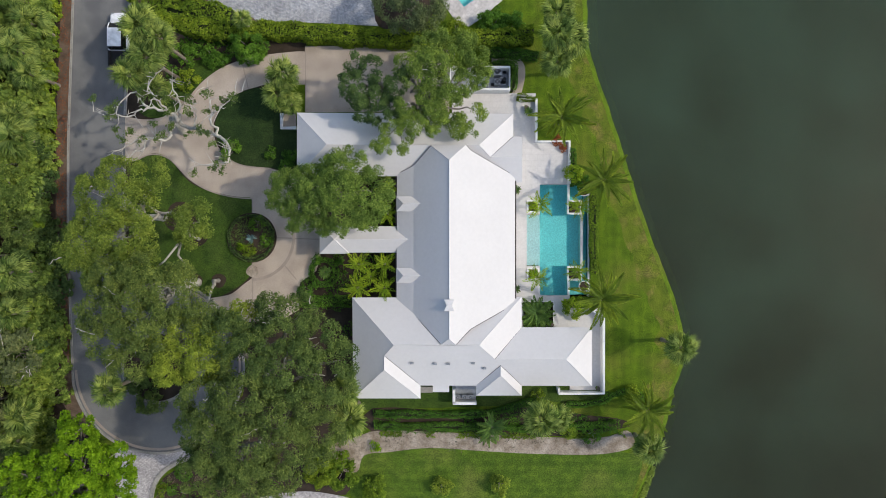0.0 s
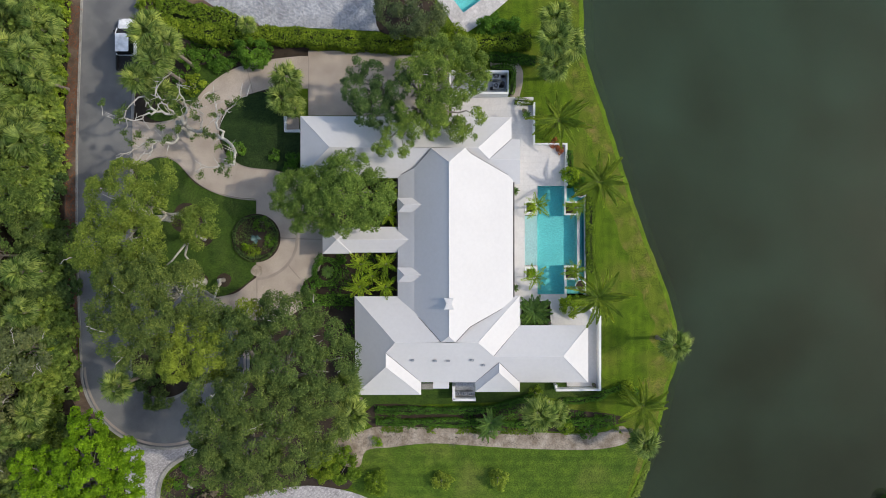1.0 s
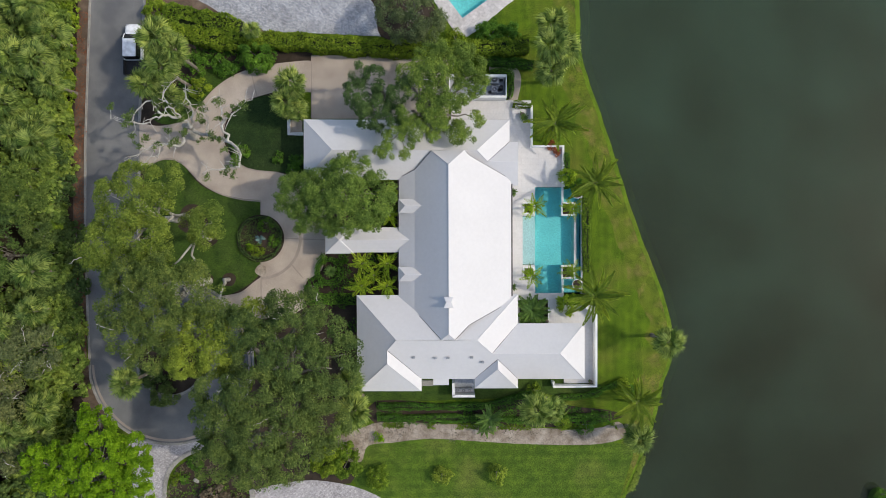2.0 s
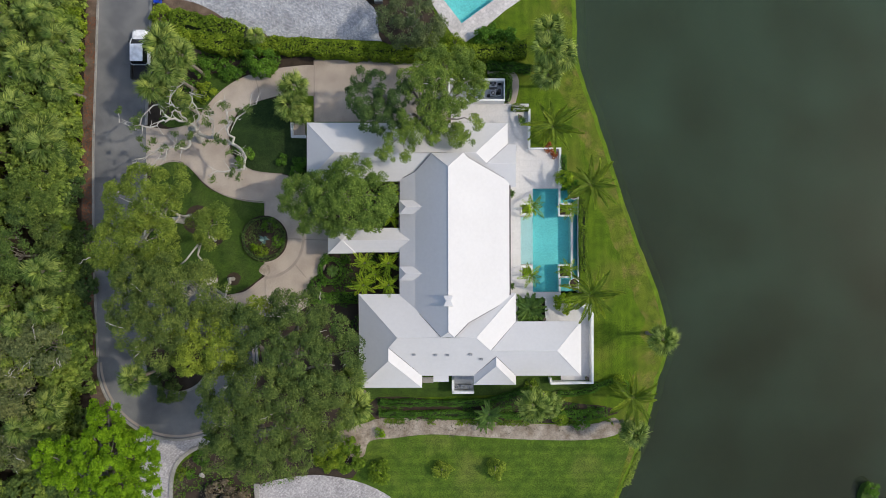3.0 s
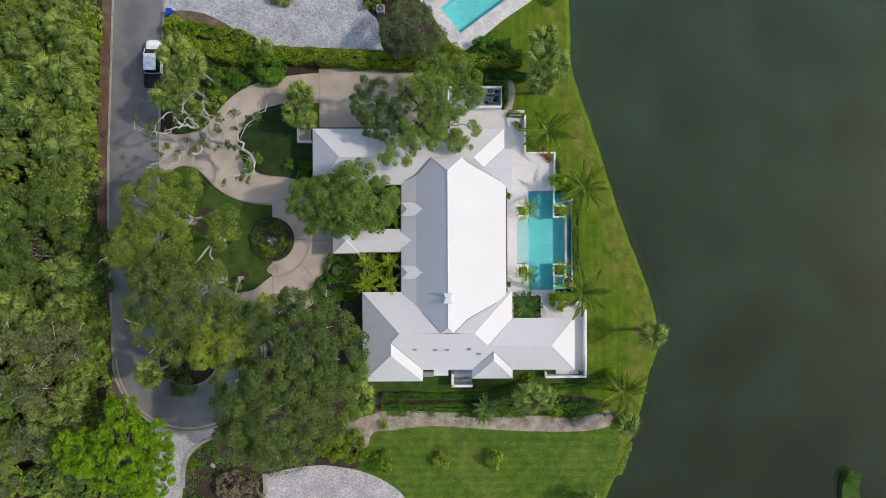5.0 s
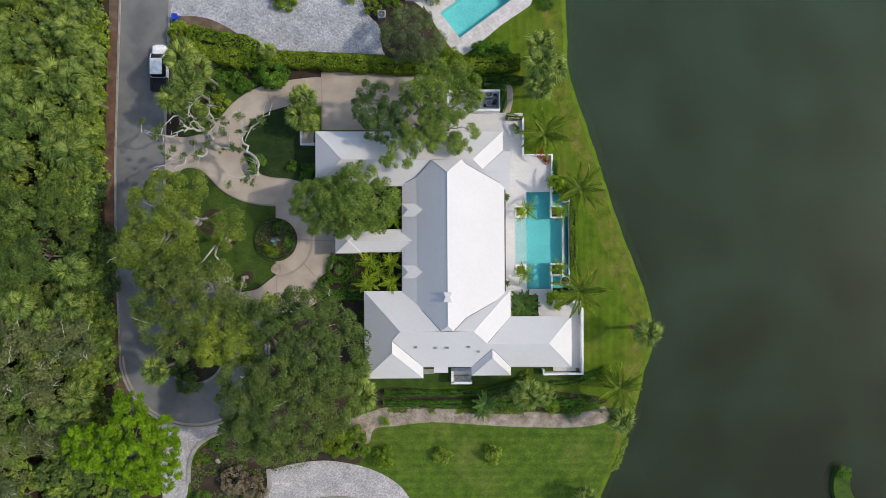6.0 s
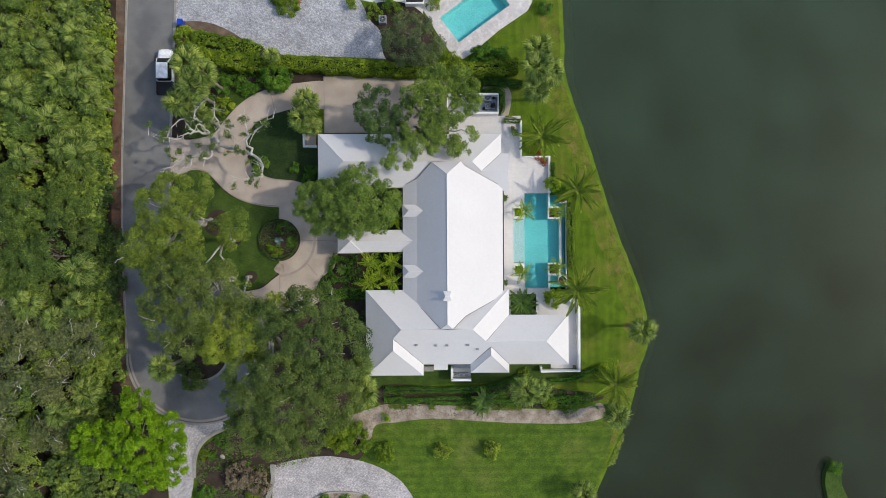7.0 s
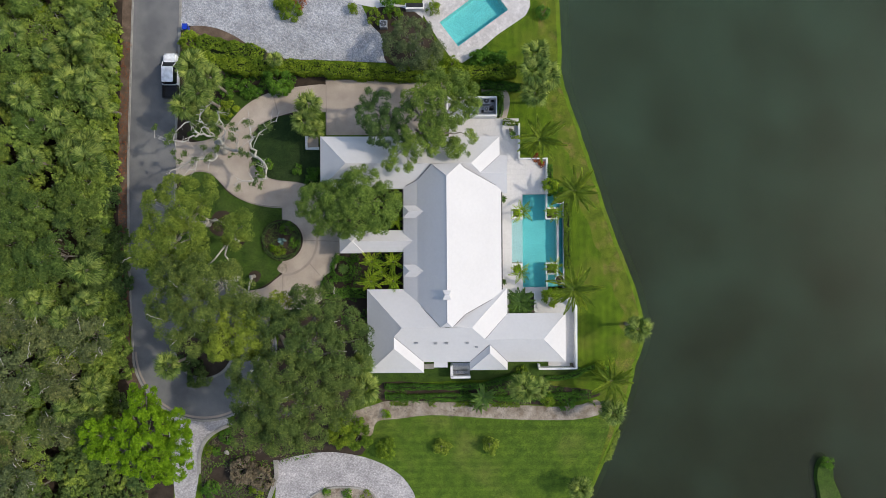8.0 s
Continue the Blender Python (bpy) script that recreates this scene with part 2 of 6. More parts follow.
TYRE = mottled("tyre_rubber", (0.02, 0.02, 0.02), (0.04, 0.04, 0.04), 12.0, 1.0, 0.85, 0.2)
STEEL = mottled("grey_metal", (0.30, 0.31, 0.32), (0.44, 0.45, 0.46), 8.0, 0.8, 0.45, 0.1, 0.6)
BLUE = mottled("blue_plastic", (0.01, 0.04, 0.38), (0.015, 0.06, 0.5), 6.0, 0.8, 0.45, 0.05)
TERRA = mottled("brown_planter", (0.12, 0.09, 0.07), (0.2, 0.16, 0.13), 9.0, 1.0, 0.8, 0.3)
MUD = mottled("lake_mud", (0.03, 0.03, 0.018), (0.06, 0.055, 0.03), 2.0, 0.2, 0.9, 0.2)


# ---- builders ----
def empty(name, loc, label, category, group="", turn=0.0):
    ob = new(name)
    ob.empty_display_size = 0.3
    ob.matrix_world = pose(loc[0], loc[1], loc[2], 0, 0, turn)
    return tagged(ob, label, category, group)


def part(name, bm, mat, parent=None, label="", smooth_faces=False):
    """Links a bmesh as one mesh object, under its thing."""
    me = bpy.data.meshes.new(name)
    bm.normal_update()
    bm.to_mesh(me)
    bm.free()
    return part_of(name, me, mat, parent, label, smooth_faces)


def part_of(name, me, mat, parent=None, label="", smooth_faces=False):
    if mat and not me.materials:
        me.materials.append(mat)
    if smooth_faces:
        me.polygons.foreach_set("use_smooth", [True] * len(me.polygons))
    ob = new(name, me)
    if parent:
        ob.parent = parent
    return tagged(ob, label)


def mesh_from(name, verts, faces):
    """A mesh from arrays: verts (n, 3), faces (m, k)."""
    me = bpy.data.meshes.new(name)
    v, f = np.asarray(verts, np.float32), np.asarray(faces, np.int32)
    me.vertices.add(len(v))
    me.vertices.foreach_set("co", v.ravel())
    k = f.shape[1]
    me.loops.add(f.size)
    me.loops.foreach_set("vertex_index", f.ravel())
    me.polygons.add(len(f))
    me.polygons.foreach_set("loop_start", np.arange(0, f.size, k, dtype=np.int32))
    me.update(calc_edges=True)
    return me


def box(bm, x0, x1, y0, y1, z0, z1, bevel=0.0):
    r = bmesh.ops.create_cube(bm, size=1.0, matrix=Matrix.LocRotScale(((x0 + x1) / 2, (y0 + y1) / 2, (z0 + z1) / 2), None, (x1 - x0, y1 - y0, z1 - z0)))
    if bevel:
        edges = list({e for v in r["verts"] for e in v.link_edges})
        bmesh.ops.bevel(bm, geom=edges, offset=bevel, segments=2, affect="EDGES")
    return bm


def boxed(name, x0, x1, y0, y1, z0, z1, mat, parent=None, bevel=0.02, label=""):
    return part(name, box(bmesh.new(), x0, x1, y0, y1, z0, z1, bevel), mat, parent, label)


def round_slab(bm, x, y, z0, z1, r0, r1, seg=24):
    bmesh.ops.create_cone(bm, cap_ends=True, segments=seg, radius1=r0, radius2=r1, depth=z1 - z0, matrix=Matrix.Translation((x, y, (z0 + z1) / 2)))
    return bm


def smooth(points, closed=True, steps=6):
    """A soft line through the points."""
    n, out = len(points), []
    for i in range(n if closed else n - 1):
        p = [Vector(points[(i + k) % n] if closed else points[min(max(i + k, 0), n - 1)]) for k in (-1, 0, 1, 2)]
        for s in range(steps):
            t = s / steps
            out.append(0.5 * ((2 * p[1]) + (p[2] - p[0]) * t + (2 * p[0] - 5 * p[1] + 4 * p[2] - p[3]) * t * t + (3 * p[1] - p[0] - 3 * p[2] + p[3]) * t ** 3))
    if not closed:
        out.append(Vector(points[-1]))
    return [(q[0], q[1]) for q in out]


def slab(name, outline, z, mat, thick=0.25, label="", category="", kind="structure", parent=None):
    """A flat piece of ground with that outline, its top at z."""
    bm = bmesh.new()
    f = bm.faces.new([bm.verts.new((x, y, z)) for x, y in outline])
    f.normal_update()
    if f.normal.z < 0:
        f.normal_flip()
    r = bmesh.ops.extrude_face_region(bm, geom=[f])
    bmesh.ops.translate(bm, vec=(0, 0, -thick), verts=[v for v in r["geom"] if isinstance(v, bmesh.types.BMVert)])
    bmesh.ops.recalc_face_normals(bm, faces=bm.faces)
    ob = part(name, bm, mat, parent)
    return tagged(ob, label, category, "", kind)


def rect(x0, x1, y0, y1):
    return [(x0, y0), (x1, y0), (x1, y1), (x0, y1)]


def ribbon(line, width, z0, z1, closed=False):
    """A band of that width and height along a line: kerbs, walls, joints."""
    bm = bmesh.new()
    n, rows = len(line), []
    for i, p in enumerate(line):
        a = Vector(line[(i - 1) % n] if closed else line[max(i - 1, 0)])
        b = Vector(line[(i + 1) % n] if closed else line[min(i + 1, n - 1)])
        d = (b - a).normalized()
        s = Vector((-d.y, d.x)) * width / 2
        p = Vector(p)
        rows.append([bm.verts.new((q.x, q.y, z)) for q, z in ((p + s, z0), (p + s, z1), (p - s, z1), (p - s, z0))])
    for i in range(n if closed else n - 1):
        a, b = rows[i], rows[(i + 1) % n]
        for k in range(4):
            bm.faces.new((a[k], a[(k + 1) % 4], b[(k + 1) % 4], b[k]))
    if not closed:
        bm.faces.new(rows[0]), bm.faces.new(rows[-1][::-1])
    bmesh.ops.recalc_face_normals(bm, faces=bm.faces)
    return bm


def tube(points, radii, seg=8, bm=None):
    """A tapered limb along the points."""
    bm = bm or bmesh.new()
    rings, n = [], len(points)
    for i in range(n):
        p = Vector(points[i])
        d = (Vector(points[min(i + 1, n - 1)]) - Vector(points[max(i - 1, 0)])).normalized()
        a = d.orthogonal().normalized()
        if i:
            a = (last - d * last.dot(d)).normalized()
        last, b = a, d.cross(a)
        rings.append([bm.verts.new(p + (a * math.cos(k * math.tau / seg) + b * math.sin(k * math.tau / seg)) * radii[i]) for k in range(seg)])
    for r, s in zip(rings, rings[1:]):
        for k in range(seg):
            bm.faces.new((r[k], r[(k + 1) % seg], s[(k + 1) % seg], s[k]))
    bm.faces.new(rings[0][::-1]), bm.faces.new(rings[-1])
    return bm


def bough(a, b, rng, sag=0.12, n=6):
    """A crooked line from a to b."""
    a, b = Vector(a), Vector(b)
    l = (b - a).length
    out = [a.lerp(b, i / n) + Vector(rng.normal(0, 0.05 * l, 3) * (0 < i < n)) + Vector((0, 0, sag * l * math.sin(math.pi * i / n))) for i in range(n + 1)]
    return out


def leaves(centres, normals, rng, length, width, spread, per, flat=0.6, wild=0.42):
    """Loose leaves round each centre, most of them facing outward and up. Returns verts, faces."""
    c = np.repeat(np.asarray(centres, float), per, 0)
    nrm = np.repeat(np.asarray(normals, float), per, 0)
    n = len(c)
    c = c + rng.normal(0, spread, (n, 3)) * np.array([1, 1, flat])
    d = nrm * 0.6 + np.array([0, 0, 0.45]) + rng.normal(0, wild, (n, 3))
    d /= np.linalg.norm(d, axis=1)[:, None]
    r = rng.normal(0, 1, (n, 3))
    a = np.cross(d, r)
    a /= np.linalg.norm(a, axis=1)[:, None]
    b = np.cross(d, a)
    l = (length * rng.uniform(0.65, 1.35, n))[:, None] / 2
    w = (width * rng.uniform(0.7, 1.3, n))[:, None] / 2
    v = np.stack([c - a * l, c + b * w + a * l * 0.1, c + a * l - d * l * 0.25, c - b * w + a * l * 0.1], 1).reshape(-1, 3)
    return v, np.arange(4 * n).reshape(n, 4)


def crown(lobes, seed, length=0.175, width=0.095, density=4.0, per=190, gaps=0.2, puff=0.62, low=-0.25, deep=0.2):
    """The leaves of a broad crown made of rounded lobes (x, y, z, rx, ry, rz): small billows of leaves over each lobe, with gaps and an uneven edge."""
    rng = np.random.default_rng(seed)
    cs, ns = [], []
    L = np.array(lobes, float)
    for i, (x, y, z, rx, ry, rz) in enumerate(lobes):
        n = int(density * 3.1 * (rx * ry + rx * rz) / 2) + 3
        d = rng.normal(0, 1, (n, 3))
        d /= np.linalg.norm(d, axis=1)[:, None]
        d = d[d[:, 2] > low]
        f = 1.0 - np.abs(rng.normal(0, deep, len(d)))
        p = np.array([x, y, z]) + d * f[:, None] * np.array([rx, ry, rz])
        for q, e in zip(p, d):
            inside = (((q - L[:, :3]) / L[:, 3:]) ** 2).sum(1)
            inside[i] = 9
            if inside.min() < 0.45:
                continue
            if noise.noise(Vector(q * 0.75) + Vector((seed * 7.1, 0, 0))) > 0.62 - gaps:
                continue
            r = puff * rng.uniform(0.6, 1.25)
            g = rng.normal(0, 1, (int(per * (r / puff) ** 2), 3)) + e * 0.5 + np.array([0, 0, 0.45])
            g /= np.linalg.norm(g, axis=1)[:, None]
            cs.append(q + g * (r * (1.05 - np.abs(rng.normal(0, 0.22, len(g)))))[:, None] * np.array([1, 1, 0.95]))
            ns.append(g)
    return leaves(np.concatenate(cs), np.concatenate(ns), rng, length, width, 0.05, 1)


def tree(name, x, y, lobes, mat, label, seed, bark=None, trunk=0.3, category="tree", fork=0.45, group="", twigs=0, **kw):
    """A broad tree standing at (x, y); lobes are given from the foot of its trunk."""
    root = empty(name, (x, y, 0), label, category, group)
    rng = np.random.default_rng(seed + 500)
    top = max(l[2] for l in lobes) * fork
    mean = np.mean([l[:2] for l in lobes], 0) * 0.25
    bark = bark or BARK
    part("trunk", tube([(0, 0, -0.1), (0.03, 0.02, 0.25), (mean[0] * 0.4, mean[1] * 0.4, top * 0.5), (mean[0], mean[1], top)], [trunk * 1.5, trunk * 1.1, trunk * 0.9, trunk * 0.75], 10), bark, root, smooth_faces=True)
    for l in lobes:
        pts = bough((mean[0], mean[1], top * 0.92), (l[0], l[1], l[2] + l[5] * 0.25), rng)
        part("limb", tube(pts, [trunk * 0.6 * (1 - 0.85 * i / (len(pts) - 1)) for i in range(len(pts))], 6), bark, root, smooth_faces=True)
    for i in range(twigs):
        l = lobes[int(rng.integers(len(lobes)))]
        a, e = rng.uniform(0, math.tau), rng.uniform(0.35, 1.2)
        d = Vector((math.cos(a) * math.cos(e) * l[3], math.sin(a) * math.cos(e) * l[4], math.sin(e) * l[5]))
        foot = Vector(l[:3]) + d * 0.75
        tip = Vector(l[:3]) + d * 1.22 + Vector(rng.normal(0, 0.45, 3)) * Vector((1, 1, 0.3))
        pts = bough(foot, tip, rng, 0.1, 5)
        part("twig", tube(pts, [0.055 - 0.008 * k for k in range(6)], 5), PALE_BARK, root)
    v, f = crown(lobes, seed, **kw)
    part_of("crown", mesh_from("crown", v, f), mat, root)
    return root


def lobed(r, top, seed, count=7, flat=0.55, squash=1.0):
    """Lobes of a rounded crown of that radius and height."""
    rng = np.random.default_rng(seed)
    out = [(0, 0, top - r * flat * 0.6, r * 0.6, r * 0.6 * squash, r * flat * 0.6)]
    for i in range(count):
        a = math.tau * (i + rng.uniform(-0.25, 0.25)) / count
        d, s = r * rng.uniform(0.5, 0.68), r * rng.uniform(0.34, 0.46)
        out.append((d * math.cos(a), d * math.sin(a) * squash, top - r * flat * rng.uniform(0.75, 1.15), s, s, s * rng.uniform(0.7, 0.9)))
    return out


def shrub(name, x, y, r, h, mat, label, seed, category="shrub", leaf=0.2, group="", base=0.0, **kw):
    root = empty(name, (x, y, base), label, category, group)
    rng = np.random.default_rng(seed + 900)
    lobes = [(0, 0, h * 0.5, r * 0.75, r * 0.75, h * 0.5)]
    for i in range(5):
        a = math.tau * (i + rng.uniform(-0.3, 0.3)) / 5
        lobes.append((r * 0.5 * math.cos(a), r * 0.5 * math.sin(a), h * rng.uniform(0.35, 0.5), r * 0.5, r * 0.5, h * 0.42))
    puff = 0.2 + 0.1 * r
    kw = {"density": 7.0, "per": int(42 * (puff / 0.28) ** 2 * 0.8), "gaps": 0.0, "puff": puff, "low": -0.6, **kw}
    v, f = crown(lobes, seed, leaf, leaf * 0.65, **kw)
    part_of("foliage", mesh_from("foliage", v, f), mat, root)
    for i in range(3):
        a = math.tau * i / 3 + rng.uniform(0, 1)
        part("stem", tube([(0, 0, -0.05), (r * 0.2 * math.cos(a), r * 0.2 * math.sin(a), h * 0.4), (r * 0.5 * math.cos(a), r * 0.5 * math.sin(a), h * 0.7)], [0.05, 0.035, 0.015], 5), BARK, root)
    return root


def hedge(name, line, width, height, mat, label, seed, leaf=0.2, per_m2=170, closed=False, rough=0.12, category="hedge", base=0.0):
    """A clipped hedge along a line: leaves on its top and flanks round a solid core coloured like inner shade."""
    rng = np.random.default_rng(seed)
    root = empty(name, (line[0][0], line[0][1], base), label, category)
    o = np.array([line[0][0], line[0][1], 0])
    pts = list(line) + ([line[0]] if closed else [])
    cs, ns = [], []
    for a, b in zip(pts, pts[1:]):
        a, b = np.array([*a, 0.0]), np.array([*b, 0.0])
        d = b - a
        l = np.linalg.norm(d)
        if l < 1e-4:
            continue
        s = np.array([-d[1], d[0], 0]) / l
        n = max(1, int(l * (width + 1.1 * height) * per_m2))
        t, u = rng.uniform(0, 1, n), rng.uniform(-0.5 - 0.55 * height / width, 0.5 + 0.55 * height / width, n)
        side = np.clip(u, -0.5, 0.5)
        drop = np.maximum(np.abs(u) - 0.5, 0) * width / 0.55 * 1.0
        p = a + d * t[:, None] + s * (side * width)[:, None]
        wob = np.array([noise.noise(Vector((q[0] * 0.7, q[1] * 0.7, seed))) for q in p])
        p[:, 2] = height + rough * 2.2 * wob - drop - np.abs(rng.normal(0, rough * 0.6, n))
        p += s * (np.sign(u) * wob * rough * 1.5)[:, None]
        nn = np.where((np.abs(u) > 0.5)[:, None], s * np.sign(u)[:, None], np.array([[0, 0, 1.0]]))
        keep = p[:, 2] > 0.03
        cs.append(p[keep] - o), ns.append(nn[keep])
    v, f = leaves(np.concatenate(cs), np.concatenate(ns), rng, leaf, leaf * 0.6, 0.03, 1, wild=0.6)
    part_of("foliage", mesh_from("foliage", v, f), mat, root)
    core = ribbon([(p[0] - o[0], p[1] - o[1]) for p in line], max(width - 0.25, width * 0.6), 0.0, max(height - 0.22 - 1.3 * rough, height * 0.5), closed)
    part("core", core, CORE, root, "solid core with inner shade in its dark colour")
    return root


def ground_cover(name, outline, count, mat, label, seed, z=0.05, leaf=0.16, patchy=0.0):
    """Low leaves and litter strewn over a bed, in patches."""
    rng = np.random.default_rng(seed)
    xs, ys = [p[0] for p in outline], [p[1] for p in outline]
    cs = []
    while len(cs) < count:
        p = Vector((rng.uniform(min(xs), max(xs)), rng.uniform(min(ys), max(ys)), z))
        if within(p, outline) and noise.noise(Vector((p.x * 0.5, p.y * 0.5, seed))) > patchy:
            cs.append(p + Vector((0, 0, abs(rng.normal(0, 0.08)))))
        elif rng.uniform() < 0.0005:
            count -= 1
    v, f = leaves(cs, [(0, 0, 1)] * len(cs), rng, leaf, leaf * 0.6, 0.06, 2, flat=0.4)
    v[:, 2] = np.maximum(v[:, 2], z + 0.004)
    return tagged(part_of(name, mesh_from(name, v, f), mat), label, "ground cover", "", "stuff")


def within(p, outline):
    """Whether the point lies inside the outline, in plan."""
    odd = False
    for i in range(len(outline)):
        (ax, ay), (bx, by) = outline[i - 1], outline[i]
        if (ay > p.y) != (by > p.y) and p.x < ax + (bx - ax) * (p.y - ay) / (by - ay):
            odd = not odd
    return odd


def fan_leaf(seed, blades=30):
    """A fan palm leaf of unit reach, along +x: a stalk and split, drooping blades."""
    rng = np.random.default_rng(seed)
    v, f = [], []

    def strip(a, m, b, w):
        i = len(v)
        s = np.cross(b - a, [0, 0, 1.0])
        s = s / (np.linalg.norm(s) + 1e-6)
        v.extend([a - s * w * 0.3, a + s * w * 0.3, m + s * w, m - s * w, b])
        f.append((i, i + 1, i + 2, i + 3)), f.append((i + 3, i + 2, i + 4, i + 4))
    hub = np.array([0.46, 0, 0.03])
    strip(np.array([0, 0, 0.0]), np.array([0.25, 0, 0.03]), hub, 0.012)
    for k in range(blades):
        a = radians(-118 + 236 * k / (blades - 1)) + rng.normal(0, 0.06)
        l = 0.56 * (0.70 + 0.30 * math.cos(a)) * rng.uniform(0.78, 1.15)
        e = np.array([math.cos(a), math.sin(a), 0])
        side = np.array([-e[1], e[0], 0]) * rng.normal(0, 0.05)
        strip(hub, hub + e * l * 0.6 + np.array([0, 0, 0.03 - 0.08 * abs(math.sin(a))]), hub + e * l * 0.96 + side + np.array([0, 0, -0.20 * rng.uniform(0.4, 2.2)]), 0.025)
    return v, f


def feather_leaf(seed, pairs=30, width=0.26, droop=0.35, blade=0.016):
    """A feather palm frond of unit reach, along +x: an arching rib with two rows of leaflets."""
    rng = np.random.default_rng(seed)
    v, f = [], []
    bend = rng.normal(0, 0.05)

    def rib(t):
        return np.array([t * (1 - 0.06 * t), bend * t * t, 0.22 * t - (0.22 + droop) * t * t])
    row = [0, 1]
    v.extend([rib(0) + [0, 0.012, 0], rib(0) - [0, 0.012, 0]])
    for i in range(pairs):
        t = 0.14 + 0.86 * i / (pairs - 1)
        p, w, k = rib(t), 0.012 * (1 - 0.9 * t), len(v)
        v.extend([p + [0, w, 0], p - [0, w, 0]])
        f.append((row[0], row[1], k + 1, k))
        row = [k, k + 1]
        l = width * math.sin(math.pi * min(0.97, 0.22 + 0.72 * t)) ** 0.7
        for s, foot in ((1, k), (-1, k + 1)):
            a = radians(58 - 26 * t) + rng.normal(0, 0.12)
            e = np.array([math.cos(a), s * math.sin(a), -0.25 + rng.normal(0, 0.16)])
            q = v[foot] + e * l * rng.uniform(0.8, 1.1)
            n = np.array([-s * math.sin(a), math.cos(a), 0]) * blade
            m, j = v[foot] * 0.5 + q * 0.5 + [0, 0, 0.02], len(v)
            v.extend([m + n, q, m - n])
            f.append((foot, j, j + 1, j + 2))
    return v, f


def quads(name, vf, mat):
    """A mesh from strips whose last face may end in a point."""
    v, f = vf
    me = bpy.data.meshes.new(name)
    me.from_pydata([tuple(p) for p in v], [], [tuple(dict.fromkeys(q)) for q in f])
    me.materials.append(mat)
    return me


def fronds_of(maker, mat, count, **kw):
    return [quads("frond", maker(s, **kw), mat) for s in range(count)]


KINDS = {
    "fan": (fronds_of(fan_leaf, FAN, 6), 40, (80, -38)),
    "feather": (fronds_of(feather_leaf, FEATHER, 4, pairs=44, width=0.14, droop=0.42, blade=0.021), 21, (64, -10)),
    "lime": (fronds_of(feather_leaf, LIME_PALM, 3, pairs=20, width=0.28, droop=0.6, blade=0.024), 13, (62, -6)),
    "cycad": (fronds_of(feather_leaf, CYCAD, 2, pairs=30, width=0.2, droop=0.3, blade=0.024), 32, (60, -5)),
    "banana": (fronds_of(feather_leaf, CYCAD, 2, pairs=30, width=0.22, droop=0.35, blade=0.03), 14, (65, 0)),
}


def palm(kind, x, y, h, r, label, seed, category="palm tree", group="", base=0.0, stem=0.17, lean=(0.0, 0.0)):
    """A palm with its trunk's foot at (x, y): a ringed trunk and single fronds of reach r."""
    meshes, count, (hi, lo) = KINDS[kind]
    rng = np.random.default_rng(seed + 70)
    root = empty("palm_tree" if "palm" in category else category, (x, y, base), label, category, group)
    n = max(4, int(h / 0.35))
    pts = [(lean[0] * (i / n) ** 1.5, lean[1] * (i / n) ** 1.5, h * i / n - 0.05 * (i == 0)) for i in range(n + 1)]
    part("trunk", tube(pts, [stem * (1.35 - 0.4 * min(1, i / 3)) * (1.0 + 0.07 * (i % 2)) for i in range(n + 1)], 9), PALM_BARK, root)
    for i in range(count):
        t = (i + 0.5) / count
        pitch = hi + (lo - hi) * t ** 0.8 + rng.normal(0, 13 if kind == "fan" else 5)
        reach = r * (0.74 + 0.26 * math.sin(math.pi * min(1, t + 0.15))) * rng.uniform(0.9, 1.1)
        ob = new("frond", meshes[int(rng.integers(len(meshes)))])
        ob.parent = root
        ob.matrix_basis = pose(lean[0], lean[1], h - 0.1 * t, 0, 0, i * 137.5 + rng.normal(0, 20 if kind == "fan" else 9)) @ pose(0, 0, 0, 0, -pitch, 0) @ pose(0, 0, 0, rng.normal(0, 24 if kind == "fan" else 14), 0, 0) @ Matrix.Diagonal((reach, reach, reach, 1))
    return root


# ---- land, lake and roads ----
SHORE = smooth([(12.99, 77.05), (14.13, 33.96), (14.48, 25.34), (14.71, 20.45), (16.72, 14.42), (18.73, 8.10), (21.03, 1.21), (23.10, -3.96), (24.19, -8.27), (24.42, -11.43), (23.44, -14.31), (22.75, -17.18), (21.78, -20.63), (20.63, -23.50), (17.56, -30.65), (15.47, -35.79), (14.53, -79.79)], closed=False)
SHORE = [(x + 0.3, y) for x, y in SHORE]
FAR = 1500.0


